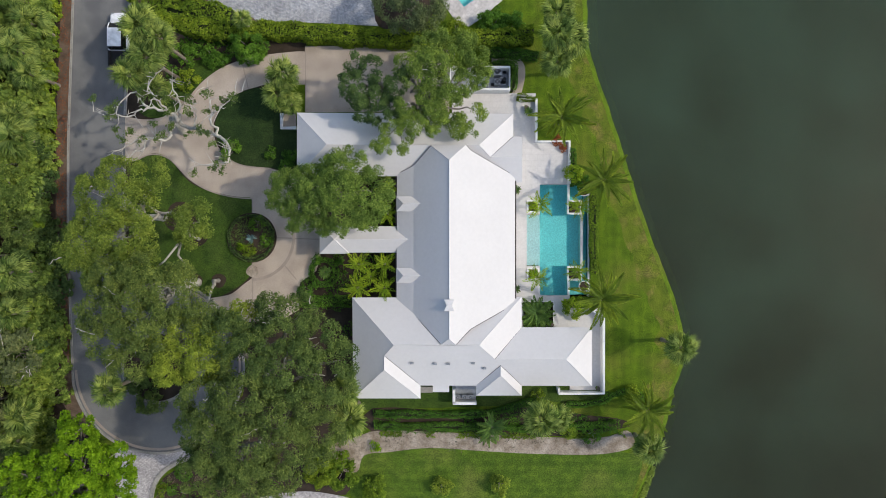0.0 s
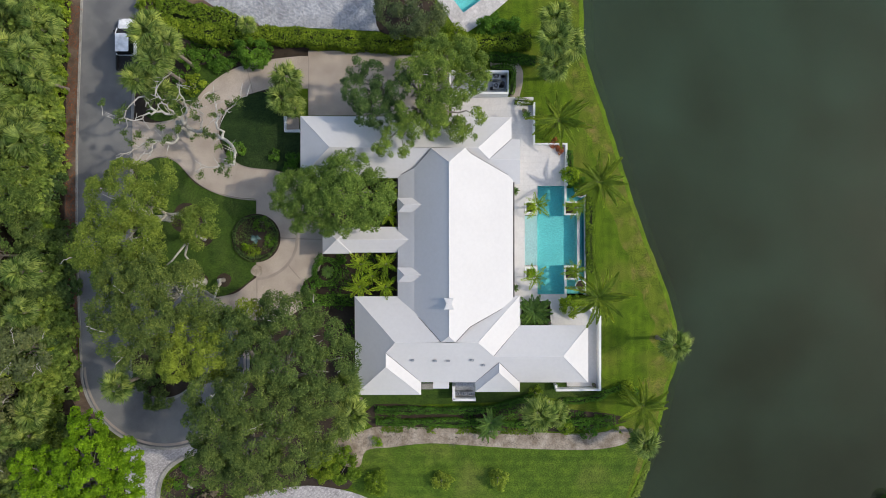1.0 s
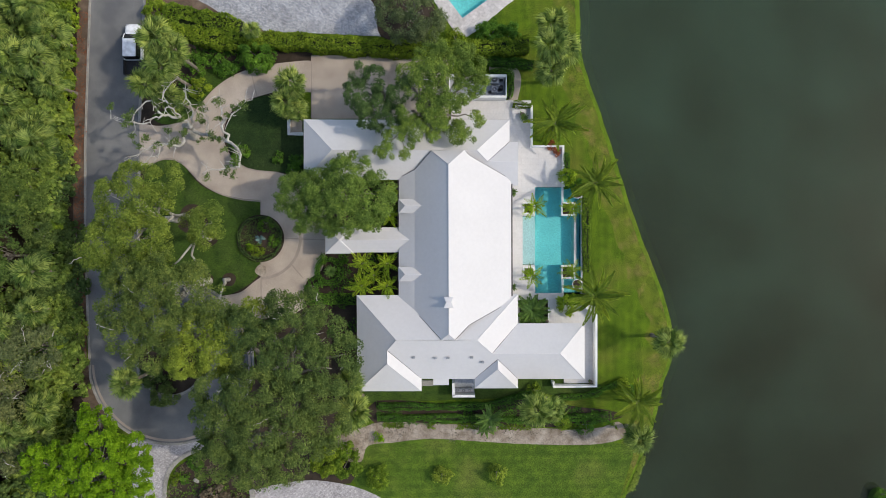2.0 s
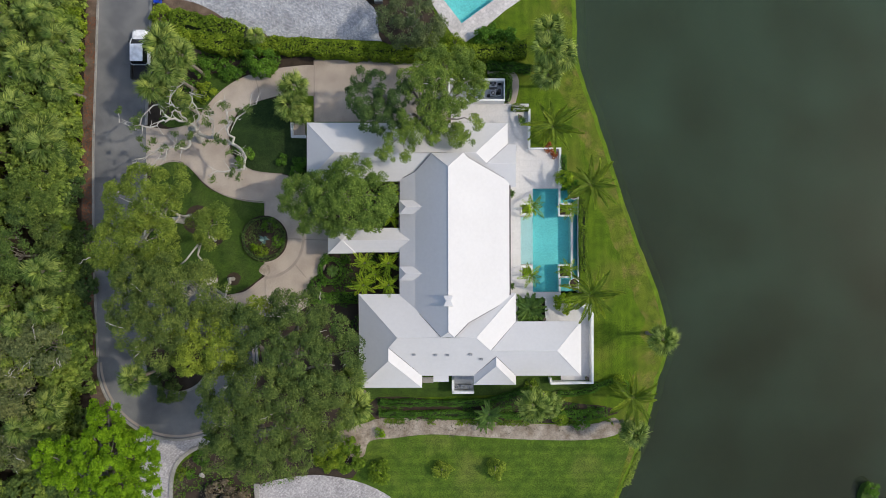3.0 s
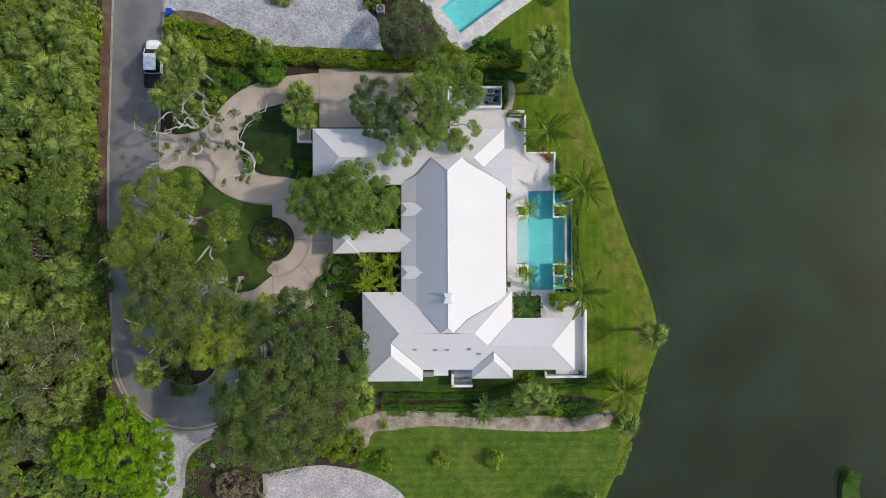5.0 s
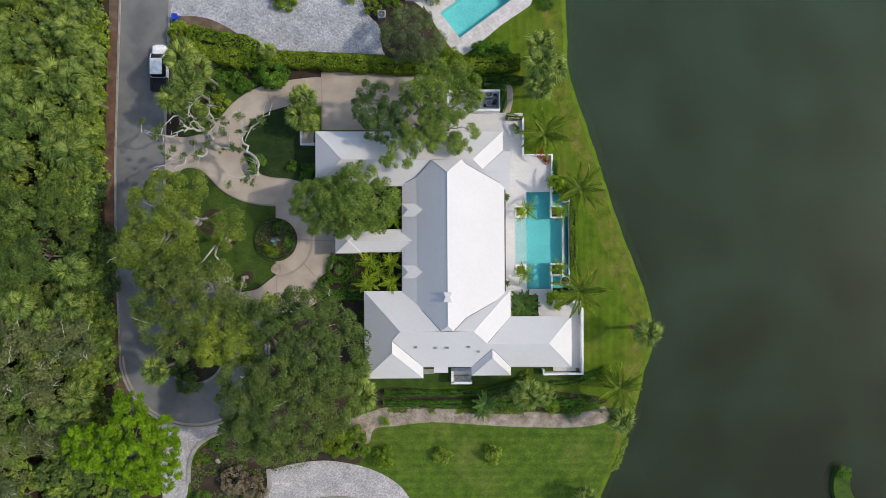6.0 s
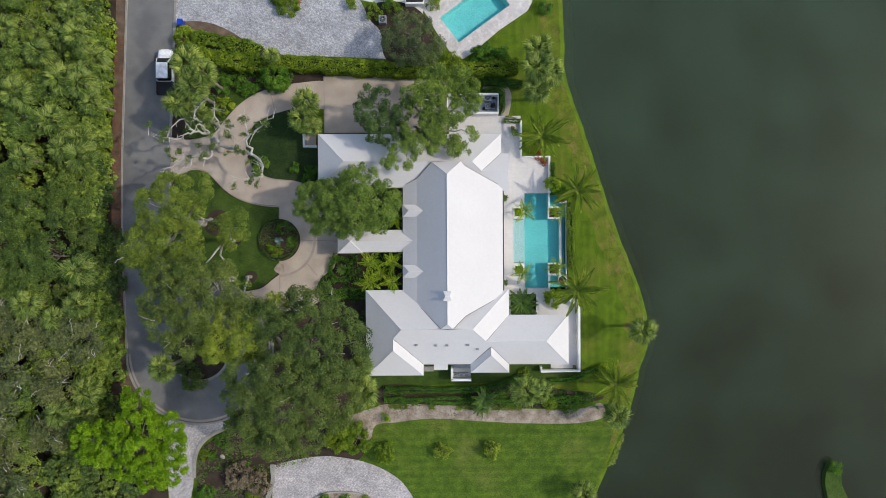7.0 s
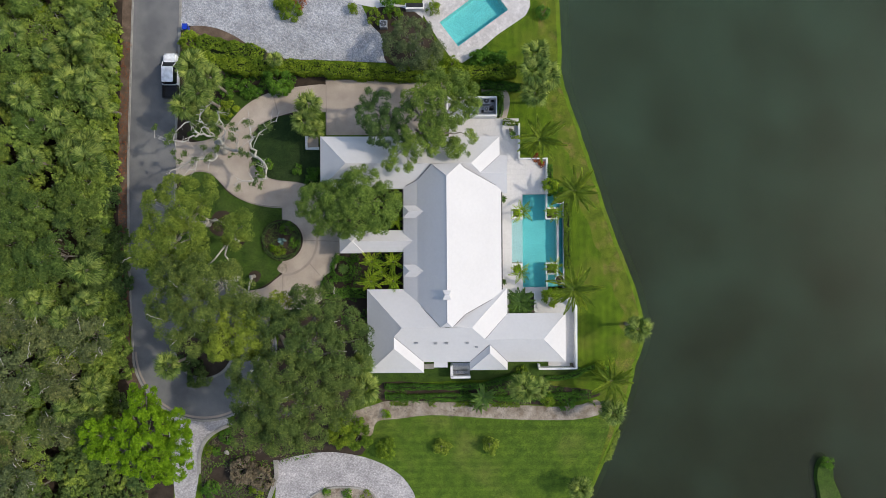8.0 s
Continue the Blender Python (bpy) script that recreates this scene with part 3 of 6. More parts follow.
def land(holes):
    """The ground: one sheet from the lake's edge to the horizon, open over the basins, with a bank that runs down under the water."""
    bm = bmesh.new()
    line = [(SHORE[0][0], FAR)] + SHORE + [(SHORE[-1][0], -FAR)]
    rows = []
    for x, y in line:
        j = 0.12 * noise.noise(Vector((x * 0.8, y * 0.8, 0)))
        rows.append([bm.verts.new(p) for p in ((x - 3.0 + 8 * j, y, 0), (x - 0.6 + j, y, -0.05), (x + j, y, -0.42), (x + 0.9 + j, y, -0.85), (x + 1.8, y, -3.4))])
    loop = [r[0] for r in rows] + [bm.verts.new((-FAR, -FAR, 0)), bm.verts.new((-FAR, FAR, 0))]
    rims = [loop] + [[bm.verts.new((x, y, 0)) for x, y in h] for h in holes]
    edges = [bm.edges.new((r[i - 1], r[i])) for r in rims for i in range(len(r))]
    bmesh.ops.triangle_fill(bm, use_beauty=True, edges=edges)
    bmesh.ops.delete(bm, geom=[f for f in bm.faces if any(within(f.calc_center_median(), h) for h in holes)], context="FACES_ONLY")
    for a, b in zip(rows, rows[1:]):
        for k in range(4):
            bm.faces.new((a[k], b[k], b[k + 1], a[k + 1])).material_index = int(k == 0)
    bm.normal_update()
    for f in bm.faces:
        if f.normal.z < 0:
            f.normal_flip()
    ob = part("ground", bm, LAWN_E, None)
    ob.data.materials.append(BANK)
    return ob


PN = [(-0.12, 27.55), (2.14, 24.58), (8.21, 29.02), (5.96, 32.05)]
POOL_HOLE = [(8.45, 3.45), (8.45, -1.67), (9.71, -1.67), (9.71, -4.83), (14.88, -4.83), (14.88, 6.66), (9.71, 6.66), (9.71, 3.45)]
tagged(land([PN, POOL_HOLE]), "mown green lawn with wheel bands sloping to the lake", "lawn", kind="structure")
bm = bmesh.new()
bm.faces.new([bm.verts.new((x - 0.8, y, -0.4)) for x, y in SHORE] + [bm.verts.new(p) for p in ((SHORE[-1][0], -FAR, -0.4), (2 * FAR, -FAR, -0.4), (2 * FAR, FAR, -0.4), (SHORE[0][0], FAR, -0.4))])
bm.normal_update()
for f in bm.faces:
    if f.normal.z < 0:
        f.normal_flip()
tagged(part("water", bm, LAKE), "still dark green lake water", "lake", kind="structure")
bm = bmesh.new()
bmesh.ops.create_grid(bm, x_segments=2, y_segments=2, size=FAR, matrix=Matrix.Translation((FAR - 40, 0, -3.2)))
tagged(part("lake_bed", bm, MUD), "muddy bed of the lake", "lake bed", kind="structure")

# the grassy spit far out in the lake
bm = bmesh.new()
spit = smooth([(45.92, -26.20), (46.88, -25.80), (47.42, -27.04), (47.55, -28.41), (48.50, -30.82), (49.85, -35.99), (46.41, -35.97), (45.89, -30.46), (45.49, -28.06)])
cx, cy = sum(p[0] for p in spit) / len(spit), sum(p[1] for p in spit) / len(spit)
low = [bm.verts.new((cx + (x - cx) * 1.25, cy + (y - cy) * 1.1, -1.2)) for x, y in spit]
high = [bm.verts.new((x, y, 0.05)) for x, y in spit]
for i in range(len(spit)):
    j = (i + 1) % len(spit)
    bm.faces.new((low[i], low[j], high[j], high[i]))
bm.faces.new(high)
bmesh.ops.recalc_face_normals(bm, faces=bm.faces)
tagged(part("ground_spit", bm, LAWN_SHADY), "narrow grassy spit of land in the lake", "island", kind="structure")

slab("ground_woods", [(-FAR, -FAR), (-32.79, -FAR), (-32.79, -31.58), (-32.75, -21.09), (-35.28, -19.94), (-37.40, -17.47), (-39.07, -12.58), (-39.07, 8.10), (-38.61, 25.34), (-35.85, 105.78), (-35.85, 1174.46), (-FAR, FAR)], 0.02, SOIL, 0.1, "dark leaf mould under the woods", "forest floor")
slab("ground_verge", [(-39.41, -13.16), (-38.61, -15.74), (-36.43, -19.19), (-35.74, -17.75), (-37.46, -14.31), (-37.98, -11.43), (-37.98, 10.97), (-37.52, 25.34), (-34.36, 105.78), (-35.85, 105.78), (-38.84, 25.34), (-39.36, 10.97)], 0.035, LITTER, 0.1, "brown leaf litter along the road's edge", "verge")

CX, CY = -28.96, -12.01
RO, RI = 8.62, 3.56
ring = [(CX + RO * math.cos(a), CY + RO * math.sin(a)) for a in np.linspace(radians(180), radians(180 + 312), 60)]
EAST = [(-32.46, -3.39), (-32.43, 0.06), (-32.29, 13.56), (-31.77, 25.34), (-29.42, 82.79)]
WEST = [(-34.36, 105.78), (-37.49, 25.34), (-37.98, 10.97), (-38.01, 0.06)]
slab("road", ring + EAST + WEST, 0.05, ASPHALT, 0.2, "worn grey asphalt lane ending in a turning circle", "road")
outer = [(CX + (RO + 0.12) * math.cos(a), CY + (RO + 0.12) * math.sin(a)) for a in np.linspace(radians(180), radians(180 + 312), 60)]
tagged(part("kerb_outer", ribbon([(x - 0.08, y) for x, y in WEST] + outer[2:], 0.22, -0.1, 0.13), KERB), "pale concrete kerb beside the asphalt lane", "kerb", kind="structure")
tagged(part("kerb_east", ribbon(EAST[4:1:-1], 0.28, -0.1, 0.13), KERB), "concrete kerb beside the asphalt lane", "kerb", kind="structure")
tagged(part("kerb_east", ribbon([(-32.35, 8.56), (-32.43, 0.06), (-32.46, -3.39)], 0.28, -0.1, 0.13), KERB), "concrete kerb beside the asphalt lane", "kerb", kind="structure")
gutter = [(CX + (RO - 0.28) * math.cos(a), CY + (RO - 0.28) * math.sin(a)) for a in np.linspace(radians(182), radians(180 + 308), 60)]
tagged(part("gutter_pan", ribbon(gutter, 0.26, 0.0, 0.058), BAND), "weathered concrete gutter pan round the turning circle", "gutter", kind="structure")
island = [(CX + RI * math.cos(a), CY + RI * math.sin(a)) for a in np.linspace(0, math.tau, 40, endpoint=False)]
slab("island_bed", island, 0.12, SOIL, 0.2, "mulched round island in the turning circle", "planting bed")
tagged(part("kerb_island", ribbon(island, 0.3, -0.05, 0.17, True), KERB), "round concrete kerb of the island", "kerb", kind="structure")

# front garden: mulch under the big oaks, lawns, the looping drive
slab("bed_front", [(-32.24, 25.17), (-14.02, 25.17), (-13.73, 20.86), (-15.17, 20.05), (-16.03, 13.85), (-16.15, 7.53), (-12.87, 2.07), (-9.14, 1.21), (-9.14, -16.89), (-12.87, -20.63), (-23.21, -24.65), (-26.09, -24.07), (-25.22, -20.05), (-20.34, -14.88), (-19.76, -9.14), (-24.36, -4.54), (-32.24, -2.24)], 0.015, SOIL, 0.1, "dark mulch under trees and shrubs", "planting bed")
slab("lawn_front", smooth([(-31.72, 8.10), (-29.82, 9.48), (-27.81, 9.08), (-25.80, 6.84), (-23.21, 5.69), (-20.91, 5.29), (-19.42, 5.11), (-19.36, 3.22), (-19.36, -1.67), (-19.99, -3.16), (-22.06, -4.54), (-23.79, -4.83), (-27.81, -3.39), (-31.54, -1.67)], steps=4), 0.05, LAWN_SHADY, 0.1, "green lawn inside the looping drive, tree shade in its colour", "lawn")
# north lawn: tree shade put into the grass colour
slab("lawn_north", smooth([(-23.10, 12.99), (-22.06, 15.00), (-20.34, 15.97), (-18.04, 16.26), (-15.05, 13.85), (-14.94, 8.10), (-17.47, 8.27), (-20.34, 8.45), (-22.18, 9.71), (-22.98, 11.26)], steps=4), 0.05, LAWN_TREE_SHADE, 0.1, "fine turf beside the garage, tree shade in its dark colour", "lawn")
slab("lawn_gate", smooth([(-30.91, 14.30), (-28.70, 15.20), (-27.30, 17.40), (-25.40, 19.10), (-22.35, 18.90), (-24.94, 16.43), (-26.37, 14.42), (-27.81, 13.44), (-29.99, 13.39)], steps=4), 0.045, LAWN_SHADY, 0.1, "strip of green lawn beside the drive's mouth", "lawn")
drive = smooth([(-32.29, 13.50), (-29.99, 13.16), (-27.23, 13.85), (-25.97, 15.28), (-24.25, 17.18), (-22.06, 18.62), (-19.19, 19.54), (-15.17, 20.05), (-13.96, 20.05)], closed=False, steps=5)
drive += [(-13.96, 16.72), (-18.04, 16.72), (-20.34, 16.09)]
drive += smooth([(-20.34, 16.09), (-22.18, 15.11), (-23.21, 13.39), (-23.33, 11.55), (-22.52, 9.83), (-20.63, 8.56), (-17.47, 8.16), (-15.17, 7.53)], closed=False, steps=5)[1:]
drive += [(-12.47, 7.07), (-12.47, -0.80), (-12.87, -2.24), (-14.48, -3.39), (-14.82, -4.54), (-14.59, -6.15), (-16.32, -7.18), (-19.76, -7.41), (-22.93, -6.84), (-23.67, -5.00)]
drive += smooth([(-22.93, -4.88), (-21.49, -4.54), (-20.22, -3.56), (-19.36, -2.93)], closed=False, steps=5)
drive += [(-19.36, 5.11)]
drive += smooth([(-19.36, 5.23), (-21.49, 5.40), (-23.79, 6.03), (-25.80, 7.24), (-27.81, 9.25), (-29.65, 9.71), (-31.26, 9.02), (-32.29, 8.56)], closed=False, steps=5)[1:]
slab("drive", drive, 0.06, CONCRETE, 0.2, "looping pinkish shell-concrete drive", "driveway")
slab("motor_court", rect(-13.96, 0.63, 13.90, 20.63), 0.065, CONCRETE, 0.2, "pinkish shell-concrete parking court beside the garage", "driveway")
tagged(part("trim", ribbon([(-13.96, 20.63), (-13.96, 13.96)], 0.12, 0.0, 0.071), BAND), "darker concrete joint band", "joint", kind="structure")
FX, FY = -19.42, 1.15
tagged(part("trim", ribbon([(FX + 4.25 * math.cos(a), FY + 4.25 * math.sin(a)) for a in np.linspace(radians(-90), radians(62), 24)], 0.3, 0.0, 0.066), BAND), "curved darker concrete band in the drive", "joint", kind="structure")
for a, b in (((-19.36, 5.23), (-19.36, 3.22)), ((-19.36, -1.21), (-19.36, -6.84)), ((-16.89, 1.15), (-12.47, 0.98)), ((-16.09, -1.67), (-14.88, -3.10)), ((-20.45, 19.13), (-19.76, 16.26)), ((-15.28, 5.23), (-12.87, 7.07))):
    tagged(part("trim", ribbon([a, b], 0.12, 0.0, 0.069), BAND), "darker concrete joint band", "joint", kind="structure")
edge = smooth([(-19.36, 5.11), (-21.49, 5.31), (-23.79, 5.95), (-25.80, 7.15), (-27.81, 9.16), (-29.65, 9.62), (-31.26, 8.93)], closed=False)
tagged(part("edging", ribbon(edge, 0.12, -0.05, 0.10), BAND), "low concrete edging between drive and lawn", "edging", kind="structure")
edge = smooth([(-20.34, 16.09), (-22.18, 15.11), (-23.21, 13.39), (-23.33, 11.55), (-22.52, 9.83), (-20.63, 8.56), (-17.47, 8.16)], closed=False)
tagged(part("edging", ribbon(edge, 0.12, -0.05, 0.10), BAND), "low concrete edging between drive and lawn", "edging", kind="structure")
slab("fountain_bed", [(FX + 2.53 * math.cos(a), FY + 2.53 * math.sin(a)) for a in np.linspace(0, math.tau, 40, endpoint=False)], 0.1, SOIL, 0.2, "round mulched bed in the drive", "planting bed")
for i, (x, y, r) in enumerate(((-22.75, -3.22, 0.72), (-25.22, -3.22, 0.75), (-24.94, 1.21, 0.95), (-26.66, 3.22, 1.6), (-19.36, -2.24, 0.6))):
    slab("mulch_ring", [(x + r * (1 + 0.1 * math.sin(3 * a + i)) * math.cos(a), y + r * math.sin(a)) for a in np.linspace(0, math.tau, 24, endpoint=False)], 0.07, SOIL if i < 4 else SAND, 0.1, "mulch ring round a trunk in the lawn" if i < 4 else "worn bare patch beside the drive", "mulch ring")

slab("bed_court_edge", rect(-17.2, -13.9, 17.4, 21.4), 0.02, SOIL, 0.1, "dark mulch between hedge and parking court", "planting bed")

# north neighbour: paved court, pool terrace
slab("paving_north", [(-30.89, 44.23), (-31.49, 30.48), (-31.54, 26.77)] + smooth([(-29.89, 27.17), (-27.14, 26.74), (-24.74, 25.63), (-22.34, 24.10), (-19.25, 23.26), (-12.38, 22.95), (-6.20, 22.64)], closed=False, steps=4) + [(-6.17, 26.21), (-8.57, 27.60), (-9.59, 29.67), (-9.51, 44.11)], 0.06, PAVERS_N, 0.2, "blue-grey cobbled forecourt", "paving")
slab("bed_north", smooth([(-29.89, 27.31), (-27.14, 26.95), (-24.74, 25.84), (-22.34, 24.31), (-19.25, 23.47), (-19.95, 21.82), (-31.78, 21.55), (-31.48, 25.67), (-31.40, 26.77)], steps=4), 0.075, LITTER, 0.1, "brown mulch edge along the forecourt", "planting bed")
slab("bed_court", smooth([(-8.77, 28.98), (-5.47, 29.51), (-2.38, 28.25), (-0.68, 24.80), (-2.76, 22.41), (-6.54, 22.64), (-7.14, 25.80), (-8.57, 27.46)], steps=4), 0.08, SOIL, 0.2, "mulched bed with shrubs at the forecourt's end", "planting bed")
slab("path_north", [(-10.60, 34.49), (-10.62, 29.95), (-5.47, 28.82), (-2.18, 27.98), (-1.89, 29.35), (-5.47, 29.78), (-8.19, 34.47)], 0.07, PATIO, 0.2, "pale stone path", "path")
deckn = [(-2.38, 28.94), (-0.33, 25.49), (1.37, 23.01), (2.61, 22.59), (3.85, 23.40), (6.89, 26.00), (10.34, 28.32), (10.89, 29.41), (10.93, 35.05), (-1.31, 35.12)]


def deck_with_pool(name, outline, hole, z, mat, label):
    """A terrace with the basin's opening cut through it."""
    bm = bmesh.new()
    loops = []
    for pts in (outline, hole):
        vs = [bm.verts.new((x, y, z)) for x, y in pts]
        loops += [bm.edges.new((vs[i], vs[(i + 1) % len(vs)])) for i in range(len(vs))]
    bmesh.ops.triangle_fill(bm, use_beauty=True, edges=loops)
    bmesh.ops.delete(bm, geom=[f for f in bm.faces if within(f.calc_center_median(), hole)], context="FACES_ONLY")
    for f in bm.faces:
        f.normal_update()
        if f.normal.z < 0:
            f.normal_flip()
    r = bmesh.ops.extrude_face_region(bm, geom=list(bm.faces))
    bmesh.ops.translate(bm, vec=(0, 0, -0.12), verts=[v for v in r["geom"] if isinstance(v, bmesh.types.BMVert)])
    bmesh.ops.recalc_face_normals(bm, faces=bm.faces)
    return tagged(part(name, bm, mat), label, "terrace", kind="structure")


def basin(name, outline, top, depth, label, water_mat, drop=0.12, parent=None):
    """A pool: a plastered basin, open above, and its water."""
    root = parent or empty(name, (outline[0][0], outline[0][1], 0), label, "swimming pool")
    ox, oy = (outline[0][0], outline[0][1])
    bm = bmesh.new()
    up = [bm.verts.new((x - ox, y - oy, top)) for x, y in outline]
    dn = [bm.verts.new((x - ox, y - oy, top - depth)) for x, y in outline]
    n = len(outline)
    for i in range(n):
        bm.faces.new((up[i], up[(i + 1) % n], dn[(i + 1) % n], dn[i]))
    bm.faces.new(dn)
    bmesh.ops.recalc_face_normals(bm, faces=bm.faces)
    bmesh.ops.reverse_faces(bm, faces=bm.faces)
    part("basin", bm, POOL_TILE, root)
    bm = bmesh.new()
    f = bm.faces.new([bm.verts.new((x - ox, y - oy, top - drop)) for x, y in outline])
    f.normal_update()
    if f.normal.z < 0:
        f.normal_flip()
    part("water", bm, water_mat, root, "clear turquoise water").visible_shadow = False
    return root


deck_with_pool("terrace_north", deckn, PN, 0.08, PAVERS_T, "pinkish paved terrace round the neighbour's pool")
basin("swimming_pool", PN, 0.07, 1.3, "neighbour's rectangular turquoise swimming pool", POOL_WATER)

# south neighbour: paved drives
slab("paving_south", [(-33.53, -20.11), (-30.16, -20.54), (-26.72, -20.29), (-25.35, -20.98)] + smooth([(-26.39, -21.53), (-28.46, -22.75), (-29.64, -24.88), (-29.72, -27.28), (-30.22, -30.37)], closed=False, steps=4) + [(-30.30, -45.15), (-33.74, -45.13), (-32.62, -30.02)], 0.045, PAVERS_S, 0.2, "pinkish cobbled drive off the turning circle", "paving")
kerb_line = smooth([(-25.56, -21.12), (-27.42, -21.93), (-28.87, -23.16), (-29.57, -24.88), (-29.65, -27.14)], closed=False)
tagged(part("kerb_south", ribbon(kerb_line, 0.42, -0.1, 0.16), KERB), "curved pale kerb beside the cobbled drive", "kerb", kind="structure")
slab("bed_south", [(-29.32, -30.38), (-29.44, -25.91), (-28.46, -23.30), (-25.01, -20.98), (-19.51, -20.81), (-9.88, -20.66), (-7.97, -22.59), (-9.91, -24.99), (-15.41, -25.03), (-20.36, -26.10), (-20.80, -30.43), (-20.98, -38.33), (-29.37, -38.28)], 0.03, SOIL, 0.1, "dark mulched bed under the oaks", "planting bed")
court = [(-20.69, -35.58), (-20.22, -26.10)] + smooth([(-20.22, -25.69), (-17.47, -25.01), (-14.03, -24.62), (-10.59, -25.05), (-7.85, -25.89), (-5.45, -27.28), (-4.02, -28.94), (-3.34, -30.87), (-3.78, -35.68)], closed=False, steps=4)
slab("paving_court", court, 0.05, PAVERS_S, 0.2, "pinkish cobbled forecourt with curved edge", "paving")
tagged(part("kerb_court", ribbon([(-20.36, -25.55), (-20.23, -27.34), (-20.65, -28.85), (-21.35, -30.77)], 0.5, -0.1, 0.2), KERB), "cream kerb at the forecourt's end", "kerb", kind="structure")
bedc = smooth([(-16.81, -30.93), (-14.74, -29.29), (-12.68, -28.89), (-9.93, -29.11), (-8.22, -30.29), (-8.24, -34.28), (-16.49, -34.23)], steps=4)
slab("bed_roundel", bedc, 0.1, SAND, 0.2, "sandy bed with low shrubs inside the forecourt", "planting bed")
tagged(part("kerb_roundel", ribbon(bedc, 0.22, -0.05, 0.2, True), KERB), "curved kerb round the forecourt bed", "kerb", kind="structure")

# the sandy strip and the south lawn
slab("lawn_south", smooth([(-8.27, -20.63), (-1.38, -20.05), (6.66, -20.63), (14.71, -20.97), (18.16, -20.63), (20.17, -21.49), (19.76, -23.50), (17.57, -29.96), (14.78, -35.79), (-1.72, -35.69), (-3.20, -30.53), (-5.45, -27.28), (-9.22, -25.47), (-9.14, -23.04), (-8.62, -21.78)], steps=3), 0.037, LAWN_S, 0.1, "sunlit mown lawn beyond the sandy strip", "lawn")
slab("sand_strip", smooth([(-12.01, -20.34), (-8.27, -18.90), (-5.98, -18.44), (0.92, -18.67), (7.81, -19.02), (15.86, -19.19), (18.73, -18.44), (19.31, -20.05), (15.86, -20.86), (8.96, -20.80), (3.79, -20.51), (-1.38, -20.22), (-5.40, -20.63), (-7.99, -20.97), (-8.73, -22.64), (-10.57, -22.35)], steps=4), 0.045, SAND, 0.1, "bare sandy strip with dry litter", "bare ground")
slab("bed_hedges", smooth([(-7.12, -16.15), (0.92, -16.49), (6.66, -16.15), (10.11, -16.20), (14.71, -16.90), (17.60, -17.20), (19.00, -18.00), (12.41, -19.02), (0.92, -18.56), (-7.12, -18.67)], steps=3), 0.035, SOIL, 0.1, "dark mulch between the hedges", "planting bed")
slab("bed_courtyard", rect(-14.82, -4.54, -9.14, 7.18), 0.055, SOIL, 0.1, "dark mulched planting court before the house", "planting bed")

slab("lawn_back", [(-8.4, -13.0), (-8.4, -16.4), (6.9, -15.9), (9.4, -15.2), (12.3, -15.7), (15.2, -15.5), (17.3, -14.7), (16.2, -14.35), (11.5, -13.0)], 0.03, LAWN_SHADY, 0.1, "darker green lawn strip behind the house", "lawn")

# ---- the house ----
house = empty("house", (0, 0, 0), "white stucco villa with white tiled hip roofs", "house")


def clip_band(poly, lo, hi):
    """The part of a flat outline whose second coordinate lies between lo and hi."""
    for sign, lim in ((1, lo), (-1, hi)):
        out = []
        for i in range(len(poly)):
            a, b = poly[i - 1], poly[i]
            da, db = sign * (a[1] - lim), sign * (b[1] - lim)
            if (da >= 0) != (db >= 0):
                t = da / (da - db)
                out.append((a[0] + (b[0] - a[0]) * t, lim))
            if db >= 0:
                out.append(b)
        poly = out
        if len(poly) < 3:
            return []
    return poly


def slope(corners, name="roof_slope", course=0.31, butt=0.013):
    """A roof slope laid in courses of flat tile, each overlapping the one below."""
    p = [Vector(c) for c in corners]
    n = Vector((0, 0, 0))
    for i in range(len(p)):
        n += p[i - 1].cross(p[i])
    n.normalize()
    if n.z < 0:
        n = -n
    o = sum(p, Vector()) / len(p)
    up = (Vector((0, 0, 1)) - n * n.z).normalized()
    along = up.cross(n)
    flat = [((q - o).dot(along), (q - o).dot(up)) for q in p]
    lo, hi = min(q[1] for q in flat), max(q[1] for q in flat)
    bm = bmesh.new()
    k = 0
    while lo + k * course < hi - 1e-4:
        a, b = lo + k * course, min(lo + (k + 1) * course, hi)
        cut = clip_band(flat, a, b)
        k += 1
        if len(cut) < 3:
            continue
        top = [bm.verts.new(o + along * s + up * t + n * (0.02 + butt * (1 - (t - a) / course))) for s, t in cut]
        bm.faces.new(top)
        for i in range(len(cut)):
            if abs(cut[i - 1][1] - a) < 1e-5 and abs(cut[i][1] - a) < 1e-5:
                x, y = (o + along * cut[j][0] + up * cut[j][1] + n * 0.02 for j in (i - 1, i))
                bm.faces.new((top[i - 1], top[i], bm.verts.new(y), bm.verts.new(x)))
    bmesh.ops.remove_doubles(bm, verts=bm.verts, dist=0.0005)
    bm.normal_update()
    for f in bm.faces:
        if f.normal.z < -0.01:
            f.normal_flip()
    under = [bm.verts.new(q - Vector((0, 0, 0.14))) for q in p]
    edge = [bm.verts.new(q + n * 0.015) for q in p]
    bm.faces.new(under)
    for i in range(len(p)):
        bm.faces.new((edge[i - 1], edge[i], under[i], under[i - 1]))
    return part(name, bm, ROOF, house)


def cap(a, b, mat=None, width=0.12, name="ridge_cap"):
    a, b = Vector(a), Vector(b)
    part(name, tube([a + Vector((0, 0, 0.02)), b + Vector((0, 0, 0.02))], [width / 2] * 2, 6), mat or CAP, house)


def valley(points):
    for a, b in zip(points, points[1:]):
        cap(a, b, FLASH, 0.07, "valley_flashing")


